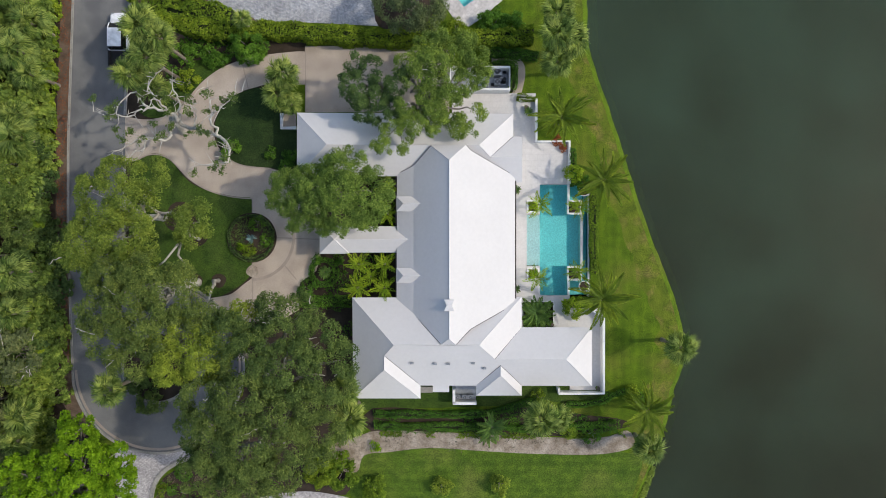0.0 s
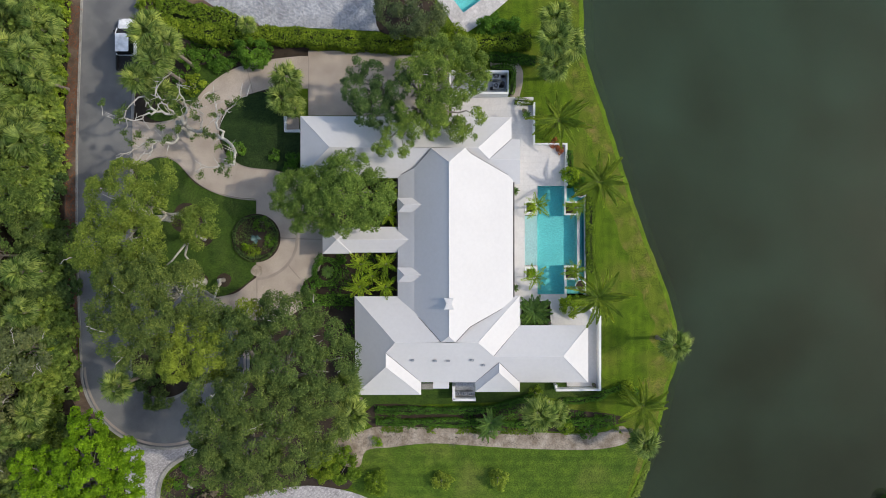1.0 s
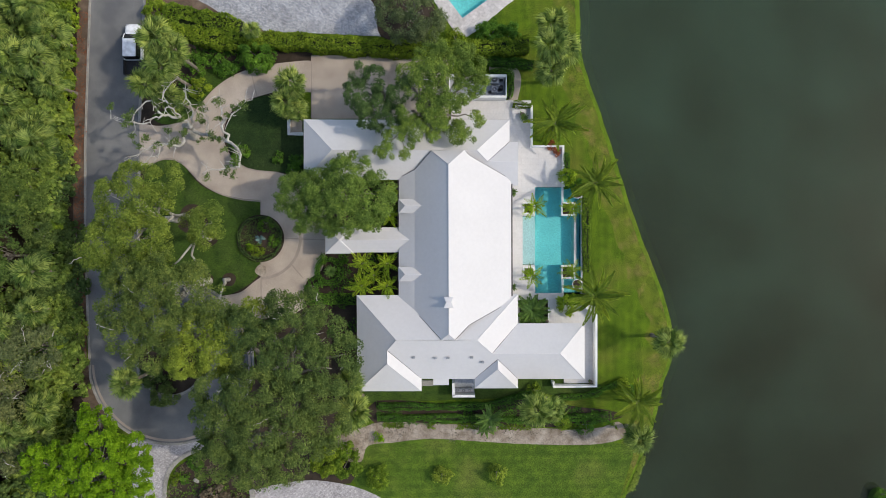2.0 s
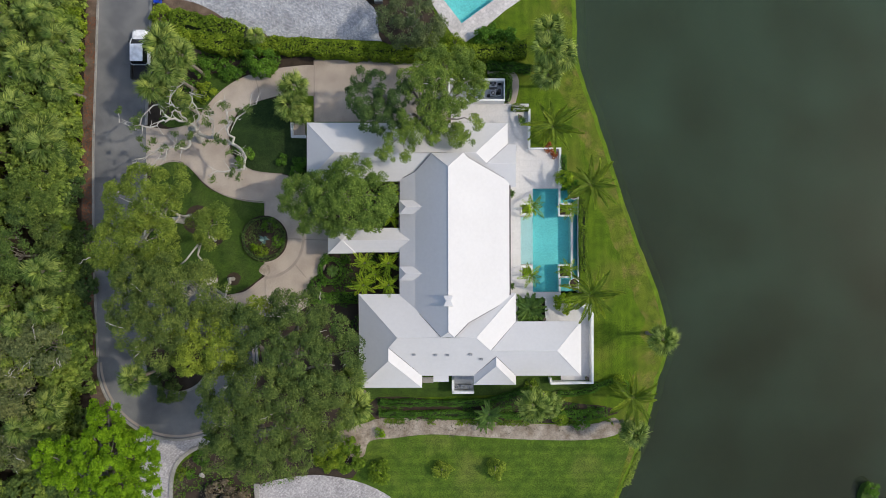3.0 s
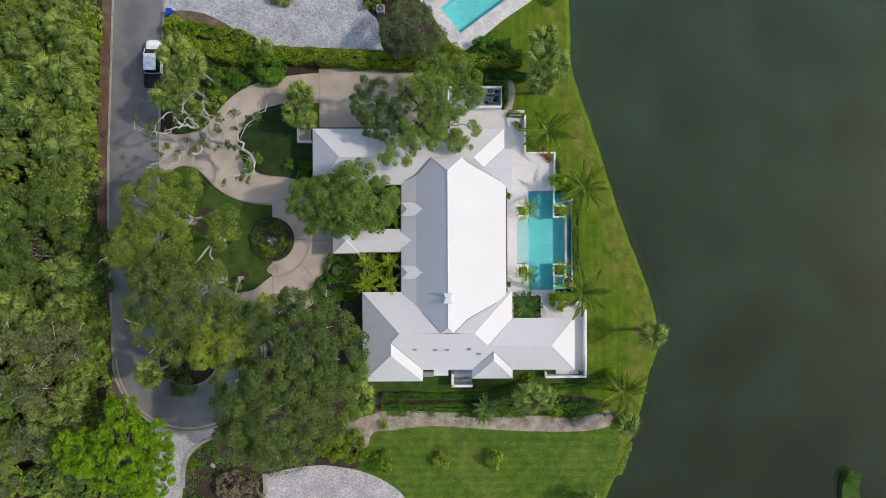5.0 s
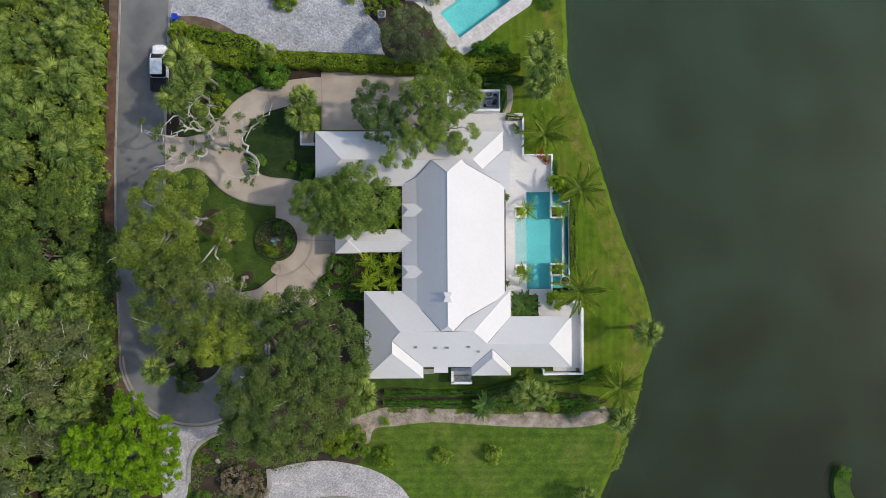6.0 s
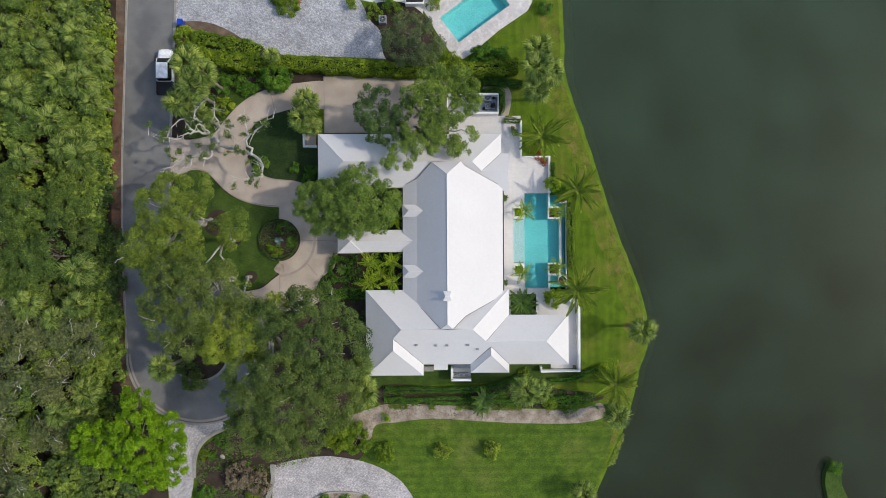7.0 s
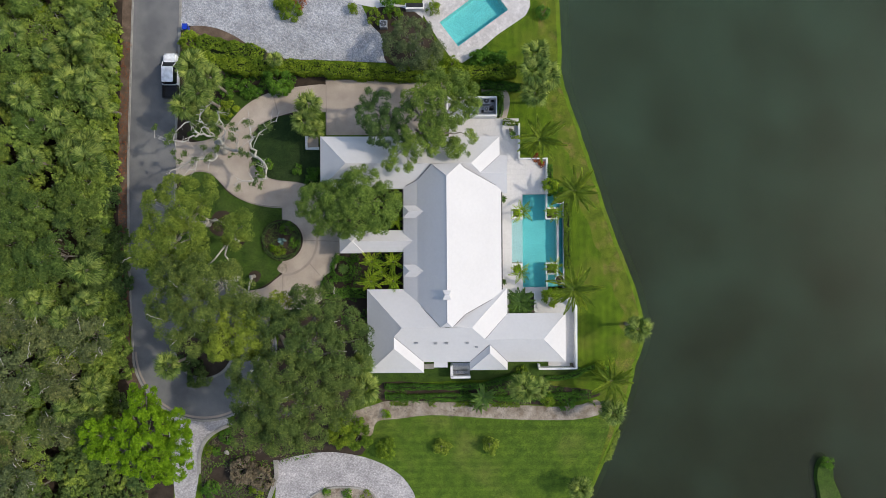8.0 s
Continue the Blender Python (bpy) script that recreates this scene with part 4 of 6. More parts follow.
NA, SA = (0.57, 8.14, 6.4), (0.57, -8.19, 6.4)
NW, NE = (-1.10, 9.63, 5.24), (2.15, 9.64, 5.65)
SW, SE = (-0.16, -8.79, 5.9), (1.19, -8.77, 6.106)
KNW, KSW = (-2.74, 7.94, 4.1), (-2.84, -6.17, 4.1)
KNE, KSE = (2.58, 9.16, 5.447), (2.58, -7.42, 5.447)
ENW, ESW = (-4.41, 7.24, 3.28), (-4.46, -5.39, 3.28)
ENE, ESE = (6.90, 7.01, 3.4), (6.90, -5.27, 3.4)
# main roof: steep above, flared below
slope([NA, NW, KNW, KSW, SW, SA], "main_roof_slope")
slope([KNW, ENW, ESW, KSW], "main_roof_flare")
slope([NA, NE, KNE, KSE, SE, SA], "main_roof_slope")
slope([KNE, ENE, ESE, KSE], "main_roof_flare")
slope([NA, NW, NE]), slope([SA, SW, SE])
cap(NA, SA)
for a, b in ((NA, NW), (NA, NE), (SA, SW), (SA, SE)):
    cap(a, b, width=0.1)
for line in ((NW, KNW, ENW), (SW, KSW, ESW), (NE, KNE, ENE), (SE, KSE, ESE)):
    valley(line)
# north wing with garage
N1, N2 = (-10.86, 9.76, 5.1), (3.37, 9.70, 5.1)
G1, G2, G3 = (-14.06, 13.13, 3.2), (-14.06, 7.03, 3.2), (6.76, 13.02, 3.2)
N3, N4 = (4.48, 8.69, 4.45), (7.47, 8.64, 4.45)
slope([G1, G2, N1])
slope([G1, N1, N2, G3])
slope([G2, N1, (-0.47, 9.70, 5.1), (-0.49, 7.03, 3.2)])
slope([N2, G3, (6.76, 10.84, 3.2), N3])
slope([(1.63, 9.70, 5.1), N2, (4.60, 8.55, 4.33), (1.66, 8.55, 4.33)])
slope([N3, N4, (7.63, 10.79, 3.2), (6.76, 10.84, 3.2)])
slope([(3.7, 8.69, 4.45), N4, (7.63, 6.43, 3.2), (3.7, 6.43, 3.2)])
for a, b in ((N1, (-1.11, 9.65, 5.1)), ((2.16, 9.70, 5.1), N2), (N1, G1), (N1, G2), (N2, G3), (N2, N3), (N3, N4)):
    cap(a, b, width=0.09)
valley([N3, (6.76, 10.84, 3.2)])
# south wing
S1, S2, S3, S4 = (-4.53, -8.85, 5.85), (3.33, -8.85, 5.85), (4.86, -10.30, 4.98), (11.52, -10.30, 4.98)
W1, W2 = (-5.47, -9.94, 5.24), (-5.47, -11.26, 5.24)
C1, C2, C3, C4 = (-8.72, -4.69, 3.2), (-8.66, -14.39, 3.2), (-2.18, -14.39, 3.2), (-2.18, -13.13, 3.2)
slope([C1, S1, W1, W2, C2])
slope([W1, W2, C3, C4])
slope([W2, C2, C3])
slope([W1, S1, S2, S3, S4, (14.33, -13.19, 3.2), C4])
slope([C1, S1, (0.31, -8.85, 5.85), (-1.58, -4.69, 3.2)])
slope([(0.83, -8.85, 5.85), S2, (7.57, -4.63, 3.2), (3.49, -4.63, 3.2)])
slope([S2, S3, (7.57, -7.57, 3.2), (7.57, -4.63, 3.2)])
slope([S3, S4, (14.33, -7.57, 3.2), (7.57, -7.57, 3.2)])
slope([S4, (14.33, -7.57, 3.2), (14.33, -13.19, 3.2)])
D1, D2 = (5.43, -10.96, 4.6), (5.43, -11.92, 4.6)
slope([D1, D2, (3.21, -14.11, 3.2), (3.21, -13.13, 3.2)])
slope([D1, D2, (7.57, -14.11, 3.2), (7.57, -13.13, 3.2)])
slope([D2, (3.21, -14.11, 3.2), (7.57, -14.11, 3.2)])
slope([(-0.98, -13.13, 3.2), (0.60, -13.13, 3.2), (0.60, -13.84, 2.95), (-0.99, -13.84, 2.95)])
for a, b in ((S1, (-0.16, -8.79, 5.85)), ((1.20, -8.79, 5.85), S2), (C1, S1), (S2, (7.57, -4.63, 3.2)), (S2, S3), (S3, S4), (S4, (14.33, -7.57, 3.2)), (S4, (14.33, -13.19, 3.2)), (W1, W2), (W2, C2), (W2, C3), (D1, D2), (D2, (3.21, -14.11, 3.2)), (D2, (7.57, -14.11, 3.2)), (S1, W1)):
    cap(a, b, width=0.09)
valley([W1, C4]), valley([S3, (7.57, -7.57, 3.2)]), valley([D1, (3.21, -13.13, 3.2)]), valley([D1, (7.57, -13.13, 3.2)])
# entrance walk and its pavilion
P0, P1 = (-10.45, 0.92, 3.85), (-3.24, 0.92, 3.8)
slope([(-10.61, 2.19, 3), (-4.43, 2.19, 3), P1, P0]), slope([(-10.61, -0.33, 3), (-4.43, -0.33, 3), P1, P0])
Q = [(-11.92, 2.24, 3), (-9.08, 2.24, 3), (-9.08, -0.44, 3), (-11.92, -0.44, 3)]
for i in range(4):
    slope([Q[i - 1], Q[i], (-10.38, 0.91, 3.95)])
    cap(Q[i], (-10.38, 0.91, 3.95), width=0.1)
cap(P0, P1, width=0.1)
valley([(-4.41, 2.18, 3.25), P1]), valley([(-4.41, -0.33, 3.25), P1])
# two dormers
for yy in (4.29, -2.52):
    r0, r1, hw = (-3.73, yy, 4.5), (-1.76, yy, 4.58), 0.70
    x0, x1 = -4.42, -2.64
    for s in (-1, 1):
        slope([(x0, yy + s * hw, 3.95), (x1 + 0.1, yy + s * hw, 3.95), r1, r0], "dormer_roof")
        valley([(x1, yy + s * hw, 3.95), r1])
        cap((x0, yy + s * hw, 3.95), r0, width=0.07)
    slope([(x0, yy - hw, 3.95), (x0, yy + hw, 3.95), r0], "dormer_roof")
    cap(r0, r1, width=0.08)
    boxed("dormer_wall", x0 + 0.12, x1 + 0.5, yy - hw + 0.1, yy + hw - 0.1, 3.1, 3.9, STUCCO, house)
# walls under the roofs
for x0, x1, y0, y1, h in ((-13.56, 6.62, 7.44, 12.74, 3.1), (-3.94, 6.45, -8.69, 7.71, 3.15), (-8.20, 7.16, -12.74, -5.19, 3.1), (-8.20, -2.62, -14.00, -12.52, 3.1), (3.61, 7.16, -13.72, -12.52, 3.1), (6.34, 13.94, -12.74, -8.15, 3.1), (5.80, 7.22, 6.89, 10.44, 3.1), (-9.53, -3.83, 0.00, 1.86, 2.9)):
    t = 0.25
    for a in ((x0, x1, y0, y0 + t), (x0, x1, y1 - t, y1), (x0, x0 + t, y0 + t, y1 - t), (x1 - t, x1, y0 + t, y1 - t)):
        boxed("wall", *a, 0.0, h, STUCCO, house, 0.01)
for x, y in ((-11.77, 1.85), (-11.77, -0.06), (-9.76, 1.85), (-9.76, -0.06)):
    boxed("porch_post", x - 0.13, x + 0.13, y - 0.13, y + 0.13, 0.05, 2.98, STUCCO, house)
# gutters along the long eaves
for x, y0, y1, z in ((6.98, -5.27, 6.90, 3.32), (-4.50, -5.29, -0.44, 3.2), (-4.50, 2.29, 7.03, 3.2)):
    boxed("gutter", x - 0.08, x + 0.08, y0, y1, z - 0.12, z, GUTTER, house, 0.01, "dark bronze gutter")
# chimney with a spread cap
cxm, cym = 0.56, -5.12
chimney = boxed("chimney", cxm - 0.28, cxm + 0.28, cym - 0.34, cym + 0.34, 5.6, 6.45, STUCCO, house, 0.02)
bm = bmesh.new()
for s in (-1, 1):
    r = [bm.verts.new(q) for q in ((cxm - 0.46, cym + s * 0.52, 6.68), (cxm + 0.46, cym + s * 0.52, 6.68), (cxm + 0.24, cym, 6.5), (cxm - 0.24, cym, 6.5))]
    bm.faces.new(r if s < 0 else r[::-1])
bmesh.ops.remove_doubles(bm, verts=bm.verts, dist=0.001)
bmesh.ops.solidify(bm, geom=list(bm.faces), thickness=0.06)
part("chimney_cap", bm, CAP, house, "white butterfly chimney cap")
# roof vents
for x, y, z in ((-2.93, -10.69, 4.72), (-0.74, -10.75, 4.69), (0.48, -10.75, 4.69), (2.82, -10.69, 4.72), (3.90, -11.23, 4.39), (3.14, 10.98, 4.36)):
    vent = boxed("roof_vent", x - 0.13, x + 0.13, y - 0.08, y + 0.08, z - 0.2, z + 0.2, FLASH, house, 0.02, "small grey metal roof vent")
    boxed("vent_cowl", x - 0.17, x + 0.17, y - 0.11, y + 0.11, z + 0.2, z + 0.24, STEEL, vent, 0.02)

# ---- terrace, pool and garden walls ----
TZ = 0.10
PX0, PX1, PX2 = 9.83, 12.64, 13.96
PY = [-4.71, -1.72, 3.50, 6.55]
LX = 8.50
HX = 7.30
for i, r in enumerate((rect(HX - 1.2, PX0, PY[3], 10.97), rect(PX0, 12.70, PY[3], 10.97), rect(HX - 1.2, PX0, PY[2], PY[3]), rect(HX - 1.2, LX, PY[1], PY[2]), rect(HX - 1.2, PX0, PY[0], PY[1]), rect(HX - 1.2, 12.87, -8.16, PY[0]), rect(12.87, 16.20, -14.31, -5.98), rect(0.92, 9.42, 10.97, 15.80))):
    slab("terrace", r, TZ, PATIO, 0.4, "pale limestone terrace beside the pool", "terrace")
root = empty("swimming_pool", (0, 0, 0), "turquoise infinity-edge swimming pool with pale coping", "swimming pool")
bm = bmesh.new()
box(bm, PX0, PX1, PY[0], PY[1], -1.35, -1.15), box(bm, PX0, PX2, PY[1], PY[2], -1.35, -1.15), box(bm, PX0, PX1, PY[2], PY[3], -1.35, -1.15)
part("pool_floor", bm, POOL_TILE, root)
t = 0.12
for a in ((PX0 - t, PX0, PY[0], PY[1]), (PX0 - t, PX0, PY[2], PY[3]), (PX1, PX1 + t, PY[0], PY[1]), (PX1, PX1 + t, PY[2], PY[3]), (PX0, PX1, PY[0] - t, PY[0]), (PX0, PX1, PY[3], PY[3] + t), (PX1, PX2, PY[1] - t, PY[1]), (PX1, PX2, PY[2], PY[2] + t)):
    boxed("pool_wall", *a, -1.35, TZ - 0.004, POOL_TILE, root, 0)
boxed("infinity_edge", PX2, PX2 + 0.28, PY[1], PY[2], -1.55, TZ - 0.09, PATIO, root, 0.02, "pale stone infinity edge")
for i in range(4):
    boxed("pool_step", LX + 0.33 * i, LX + 0.33 * (i + 1), PY[1], PY[2], -1.5, TZ - 0.24 - 0.07 * i, POOL_TILE, root, 0.0)
bm = bmesh.new()
for a in ((PX0, PX1, PY[0], PY[1]), (PX0, PX2, PY[1], PY[2]), (PX0, PX1, PY[2], PY[3])):
    bm.faces.new([bm.verts.new((x, y, TZ - 0.08)) for x, y in rect(*a)])
part("water", bm, POOL_WATER, root, "clear turquoise water").visible_shadow = False
bm = bmesh.new()
bm.faces.new([bm.verts.new((x, y, TZ - 0.08)) for x, y in rect(LX, PX0, PY[1], PY[2])])
part("shallow_water", bm, SHALLOW, root, "shallow clear water over steps").visible_shadow = False
# the overflow trough and its low wall
bm = bmesh.new()
box(bm, PX2 + 0.28, 14.77, -4.71, 6.55, -1.0, -0.95)
part("trough_floor", bm, POOL_TILE, root)
bm = bmesh.new()
bm.faces.new([bm.verts.new((x, y, -0.35)) for x, y in rect(PX2 + 0.28, 14.77, -4.71, 6.55)])
part("trough_water", bm, POOL_WATER, root, "turquoise water of the overflow trough").visible_shadow = False
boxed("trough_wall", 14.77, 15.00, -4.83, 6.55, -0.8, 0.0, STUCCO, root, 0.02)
# side basins and the square planters
for y0, y1 in ((PY[2] + 1.5, PY[3]), (PY[0], PY[1] - 1.5)):
    boxed("side_basin_floor", PX1 + 0.12, PX2 + 0.28, y0, y1, -0.7, -0.6, POOL_TILE, root)
    bm = bmesh.new()
    bm.faces.new([bm.verts.new((x, y, -0.05)) for x, y in rect(PX1 + 0.22, PX2 + 0.28, y0, y1)])
    part("side_basin_water", bm, POOL_WATER, root, "turquoise water of a side basin").visible_shadow = False
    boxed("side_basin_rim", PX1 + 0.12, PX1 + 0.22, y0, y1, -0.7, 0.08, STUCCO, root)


def planter(x0, x1, y0, y1, z, h, wall=0.17, label="square white planter with gravel"):
    p = empty("planter", ((x0 + x1) / 2, (y0 + y1) / 2, z), label, "planter", "planters round the pool")
    a, b = (x1 - x0) / 2, (y1 - y0) / 2
    for r in ((-a, a, -b, -b + wall), (-a, a, b - wall, b), (-a, -a + wall, -b + wall, b - wall), (a - wall, a, -b + wall, b - wall)):
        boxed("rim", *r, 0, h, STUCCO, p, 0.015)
    boxed("soil", -a + wall, a - wall, -b + wall, b - wall, 0, h - 0.12, SOIL, p, 0, "dark soil")


planter(8.50, 9.77, 3.68, 4.94, TZ, 0.12)
planter(8.50, 9.77, -3.16, -1.90, TZ, 0.12)
planter(PX1 - 0.05, PX2 + 0.1, PY[2] + 0.02, PY[2] + 1.45, -0.6, 0.78)
planter(PX1 - 0.05, PX2 + 0.1, PY[1] - 1.45, PY[1] - 0.02, -0.6, 0.78)
planter(8.04, 11.26, -8.04, -5.29, TZ, 0.1, 0.1, "low planting bed edged in the terrace")
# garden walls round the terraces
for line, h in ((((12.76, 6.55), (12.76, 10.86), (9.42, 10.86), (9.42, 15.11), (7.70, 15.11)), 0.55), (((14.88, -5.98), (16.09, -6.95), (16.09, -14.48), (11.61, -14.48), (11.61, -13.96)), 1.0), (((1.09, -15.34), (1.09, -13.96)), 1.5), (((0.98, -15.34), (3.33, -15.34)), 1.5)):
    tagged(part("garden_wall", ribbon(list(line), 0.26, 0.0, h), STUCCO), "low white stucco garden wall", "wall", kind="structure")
slab("service_yard", rect(0.98, 3.33, -15.28, -13.85), 0.05, STEEL, 0.1, "grey floor of the sunken service yard", "yard")
slab("service_step", rect(-2.24, -1.03, -14.54, -13.96), 0.3, KERB, 0.3, "grey concrete landing at the back door", "landing")
slab("patio_corner", rect(-16.32, -14.94, 12.24, 13.73), 0.12, CONCRETE, 0.1, "small tan landing beside the garage", "landing")
tagged(part("garden_wall", ribbon([(-16.32, 13.73), (-16.32, 12.24), (-14.82, 12.24)], 0.3, 0, 0.45), STUCCO), "low white stucco garden wall", "wall", kind="structure")
# side path and steps beside the equipment yard
path_line = smooth([(4.94, 19.48), (6.66, 19.42), (7.70, 18.73), (7.87, 17.58), (7.47, 15.80)], closed=False)
tagged(part("path", ribbon(path_line, 0.95, 0.0, 0.06), CONCRETE), "tan concrete garden path", "path", kind="structure")
for i in range(2):
    slab("step", rect(6.49, 7.70 - 0.46 * i, 15.11 + 0.34 * i, 15.80), 0.13 + 0.02 * i, PATIO, 0.2, "pale stone step", "step")
yard = [(0.73, 15.89), (6.65, 15.89), (6.65, 18.09), (0.73, 18.09)]
tagged(part("yard_wall", ribbon(yard + [yard[0]], 0.24, 0.0, 1.4), STUCCO), "white stucco wall round the equipment yard", "wall", kind="structure")
slab("yard_floor", yard, 0.07, STEEL, 0.1, "grey concrete floor of the equipment yard", "yard")

# litter and low leaves on the beds
ground_cover("bed_litter", [(-32.06, 21.89), (-26.09, 21.78), (-20.34, 20.86), (-16.03, 20.05), (-22.30, 19.40), (-25.60, 19.20), (-27.90, 16.90), (-31.83, 16.20)], 2200, SHRUB, "low dark leaves under the roadside palms", 1, 0.05, 0.17, -0.1)
ground_cover("bed_litter", [(-29.32, -30.38), (-29.44, -25.91), (-28.46, -23.30), (-25.01, -20.98), (-19.51, -20.81), (-15.41, -25.03), (-20.36, -26.10), (-20.80, -30.43)], 1700, SHRUB, "patchy low green plants in the south bed", 2, 0.035, 0.16, -0.15)
ground_cover("bed_litter", [(-29.32, -30.38), (-29.44, -25.91), (-28.46, -23.30), (-25.01, -20.98), (-19.51, -20.81), (-15.41, -25.03), (-20.36, -26.10), (-20.80, -30.43)], 1500, DRY, "dry grey litter in the south bed", 3, 0.035, 0.13, 0.0)
ground_cover("bed_litter", [(-7.12, -16.32), (9.50, -16.20), (18.20, -17.40), (18.80, -18.62), (-7.12, -18.67)], 1800, SHRUB, "low leaves between the hedges", 4, 0.04, 0.15, 0.0)
ground_cover("bed_litter", [(-7.70, -18.56), (6.66, -18.79), (18.16, -18.90), (18.16, -20.63), (6.66, -20.63), (-7.70, -20.63)], 260, DRY, "dry litter on the sandy strip", 5, 0.05, 0.12, 0.05)
ground_cover("bed_litter", [(-7.41, -18.44), (6.66, -18.67), (18.16, -18.56), (18.73, -19.25), (6.66, -19.25), (-7.41, -19.02)], 900, HEDGE, "low leaves at the sandy strip's edge", 6, 0.05, 0.15, -0.05)
ground_cover("bed_litter", [(FX + 2.07 * math.cos(a), FY + 2.07 * math.sin(a)) for a in np.linspace(0, math.tau, 20, endpoint=False)], 520, OAK_DARK, "low green plants in the round bed", 7, 0.1, 0.13, -0.1)
ground_cover("bed_litter", rect(-12.30, -4.71, -9.02, 7.07), 2600, SHRUB, "low dark plants in the entrance court", 8, 0.06, 0.17, -0.05)
ground_cover("bed_litter", [(-39.30, -12.58), (-37.92, -11.43), (-37.98, 10.97), (-37.52, 25.34), (-38.84, 25.34), (-39.30, 10.97)], 1600, RUST, "fallen brown leaves along the road's edge", 9, 0.036, 0.1, -0.1)
ground_cover("bank_tufts", [(17.29, -30.64), (18.81, -28.25), (20.21, -24.82), (21.32, -22.21), (21.74, -22.35), (20.62, -25.37), (19.23, -28.66), (17.84, -30.65)], 420, WOODS, "low reedy tufts along the bank", 10, -0.3, 0.2, 0.0)
ground_cover("bed_litter", rect(8.16, 11.15, -7.93, -5.40), 500, SHRUB, "low dark leaves in the terrace bed", 11, 0.12, 0.15, -0.4)


# ---- trees ----
def big_tree(name, foot, lobes, mat, label, seed, **kw):
    """A tree whose lobes (x, y, z, radius) are given in the garden's own metres."""
    rel = [(x - foot[0], y - foot[1], z - 0.7 * r, r, r, r * 0.95) for x, y, z, r in lobes]
    return tree(name, foot[0], foot[1], rel, mat, label, seed, **kw)


big_tree("oak_tree", (-2.82, 13.56), [(-3.21, 16.41, 8.0, 0.95), (-2.63, 15.1, 8.3, 0.98), (-1.61, 18.03, 7.7, 1.14), (-0.65, 16.45, 8.5, 1.23), (1.06, 17.65, 7.7, 1.39), (2.8, 17.4, 7.3, 1.13), (3.28, 15.43, 7.1, 0.99), (1.82, 14.89, 7.7, 1.05), (-0.55, 14.94, 8.5, 1.01), (-1.31, 13.5, 8.3, 1.05), (0.1, 13.3, 8.3, 0.97), (0.97, 14.12, 7.7, 0.86), (-0.65, 12.36, 7.9, 0.94), (-2.56, 11.34, 7.8, 1.07), (-4.38, 10.62, 7.6, 1.07), (-5.38, 9.44, 7.2, 0.77), (-3.73, 9.79, 7.4, 0.88), (1.27, 11.18, 6.7, 0.95), (-0.09, 11.68, 7.5, 0.72), (2.25, 10.83, 6.5, 0.69), (3.02, 12.53, 6.7, 0.69), (-0.85, 11.15, 7.3, 0.55), (3.78, 16.94, 6.9, 0.76), (-3.3, 12.76, 8.2, 0.76), (-1.79, 16.19, 8.1, 0.83), (-0.28, 18.86, 7.5, 0.95), (2.04, 19.07, 6.9, 0.95)], OAK_GREEN, "broad live oak overhanging the white garage roof", 11, twigs=6, gaps=0.06, density=6.5, puff=0.5, per=150)
big_tree("oak_tree", (-5.40, 15.86), [(-7.96, 16.72, 7.3, 0.92), (-6.42, 16.53, 7.3, 0.69), (-8.54, 15.57, 7.3, 0.65), (-8.74, 14.3, 7.0, 0.66), (-7.67, 13.75, 7.3, 0.92), (-7.23, 12.47, 7.0, 0.93), (-5.63, 14.91, 7.6, 0.88), (-5.92, 13.41, 7.5, 0.92), (-4.46, 14.38, 7.8, 0.99), (-6.24, 12.14, 6.8999999999999995, 0.74), (-6.88, 15.51, 7.5, 0.92), (-4.87, 12.83, 7.5, 0.96), (-3.61, 15.55, 7.7, 0.57)], OAK_DARK, "dark-leaved oak spreading over the parking court", 12, gaps=0.1, trunk=0.22, density=5.4, puff=0.42, per=130)
big_tree("oak_tree", (-10.57, 5.23), [(-14.48, 5.15, 7.0, 1.9), (-12.95, 3.62, 7.0, 1.8), (-11.25, 5.32, 7.8, 2.2), (-8.68, 6.78, 8.2, 2.3), (-7.15, 4.77, 8.4, 2.4), (-9.21, 3.55, 8.0, 2.2), (-6.26, 5.61, 7.5, 1.5), (-10.14, 2.60, 7.0, 1.3), (-6.83, 3.11, 7.0, 1.3), (-13.50, 6.19, 6.8, 1.2), (-9.09, 5.09, 8.7, 1.9), (-10.96, 4.05, 8.0, 1.6)], OAK_GREEN, "dense green oak before the entrance court", 13, gaps=-0.6, density=5.0)
# the great oaks of the south-west corner
big_tree("oak_tree", (-18.04, -12.30), [(-13.16, -6.9, 12.0, 2.67), (-10.48, -7.91, 11.5, 2.29), (-15.78, -9.13, 12.5, 2.67), (-12.89, -9.94, 13.0, 2.85), (-9.91, -10.61, 12.0, 2.48), (-8.69, -9.41, 11.0, 1.53), (-12.0, -5.39, 11.0, 1.53), (-14.51, -5.2, 10.5, 1.34), (-18.44, -6.97, 11.5, 1.91)], OAK, "huge dark live oak over the turning circle", 14, twigs=5, gaps=0.0, trunk=0.5)
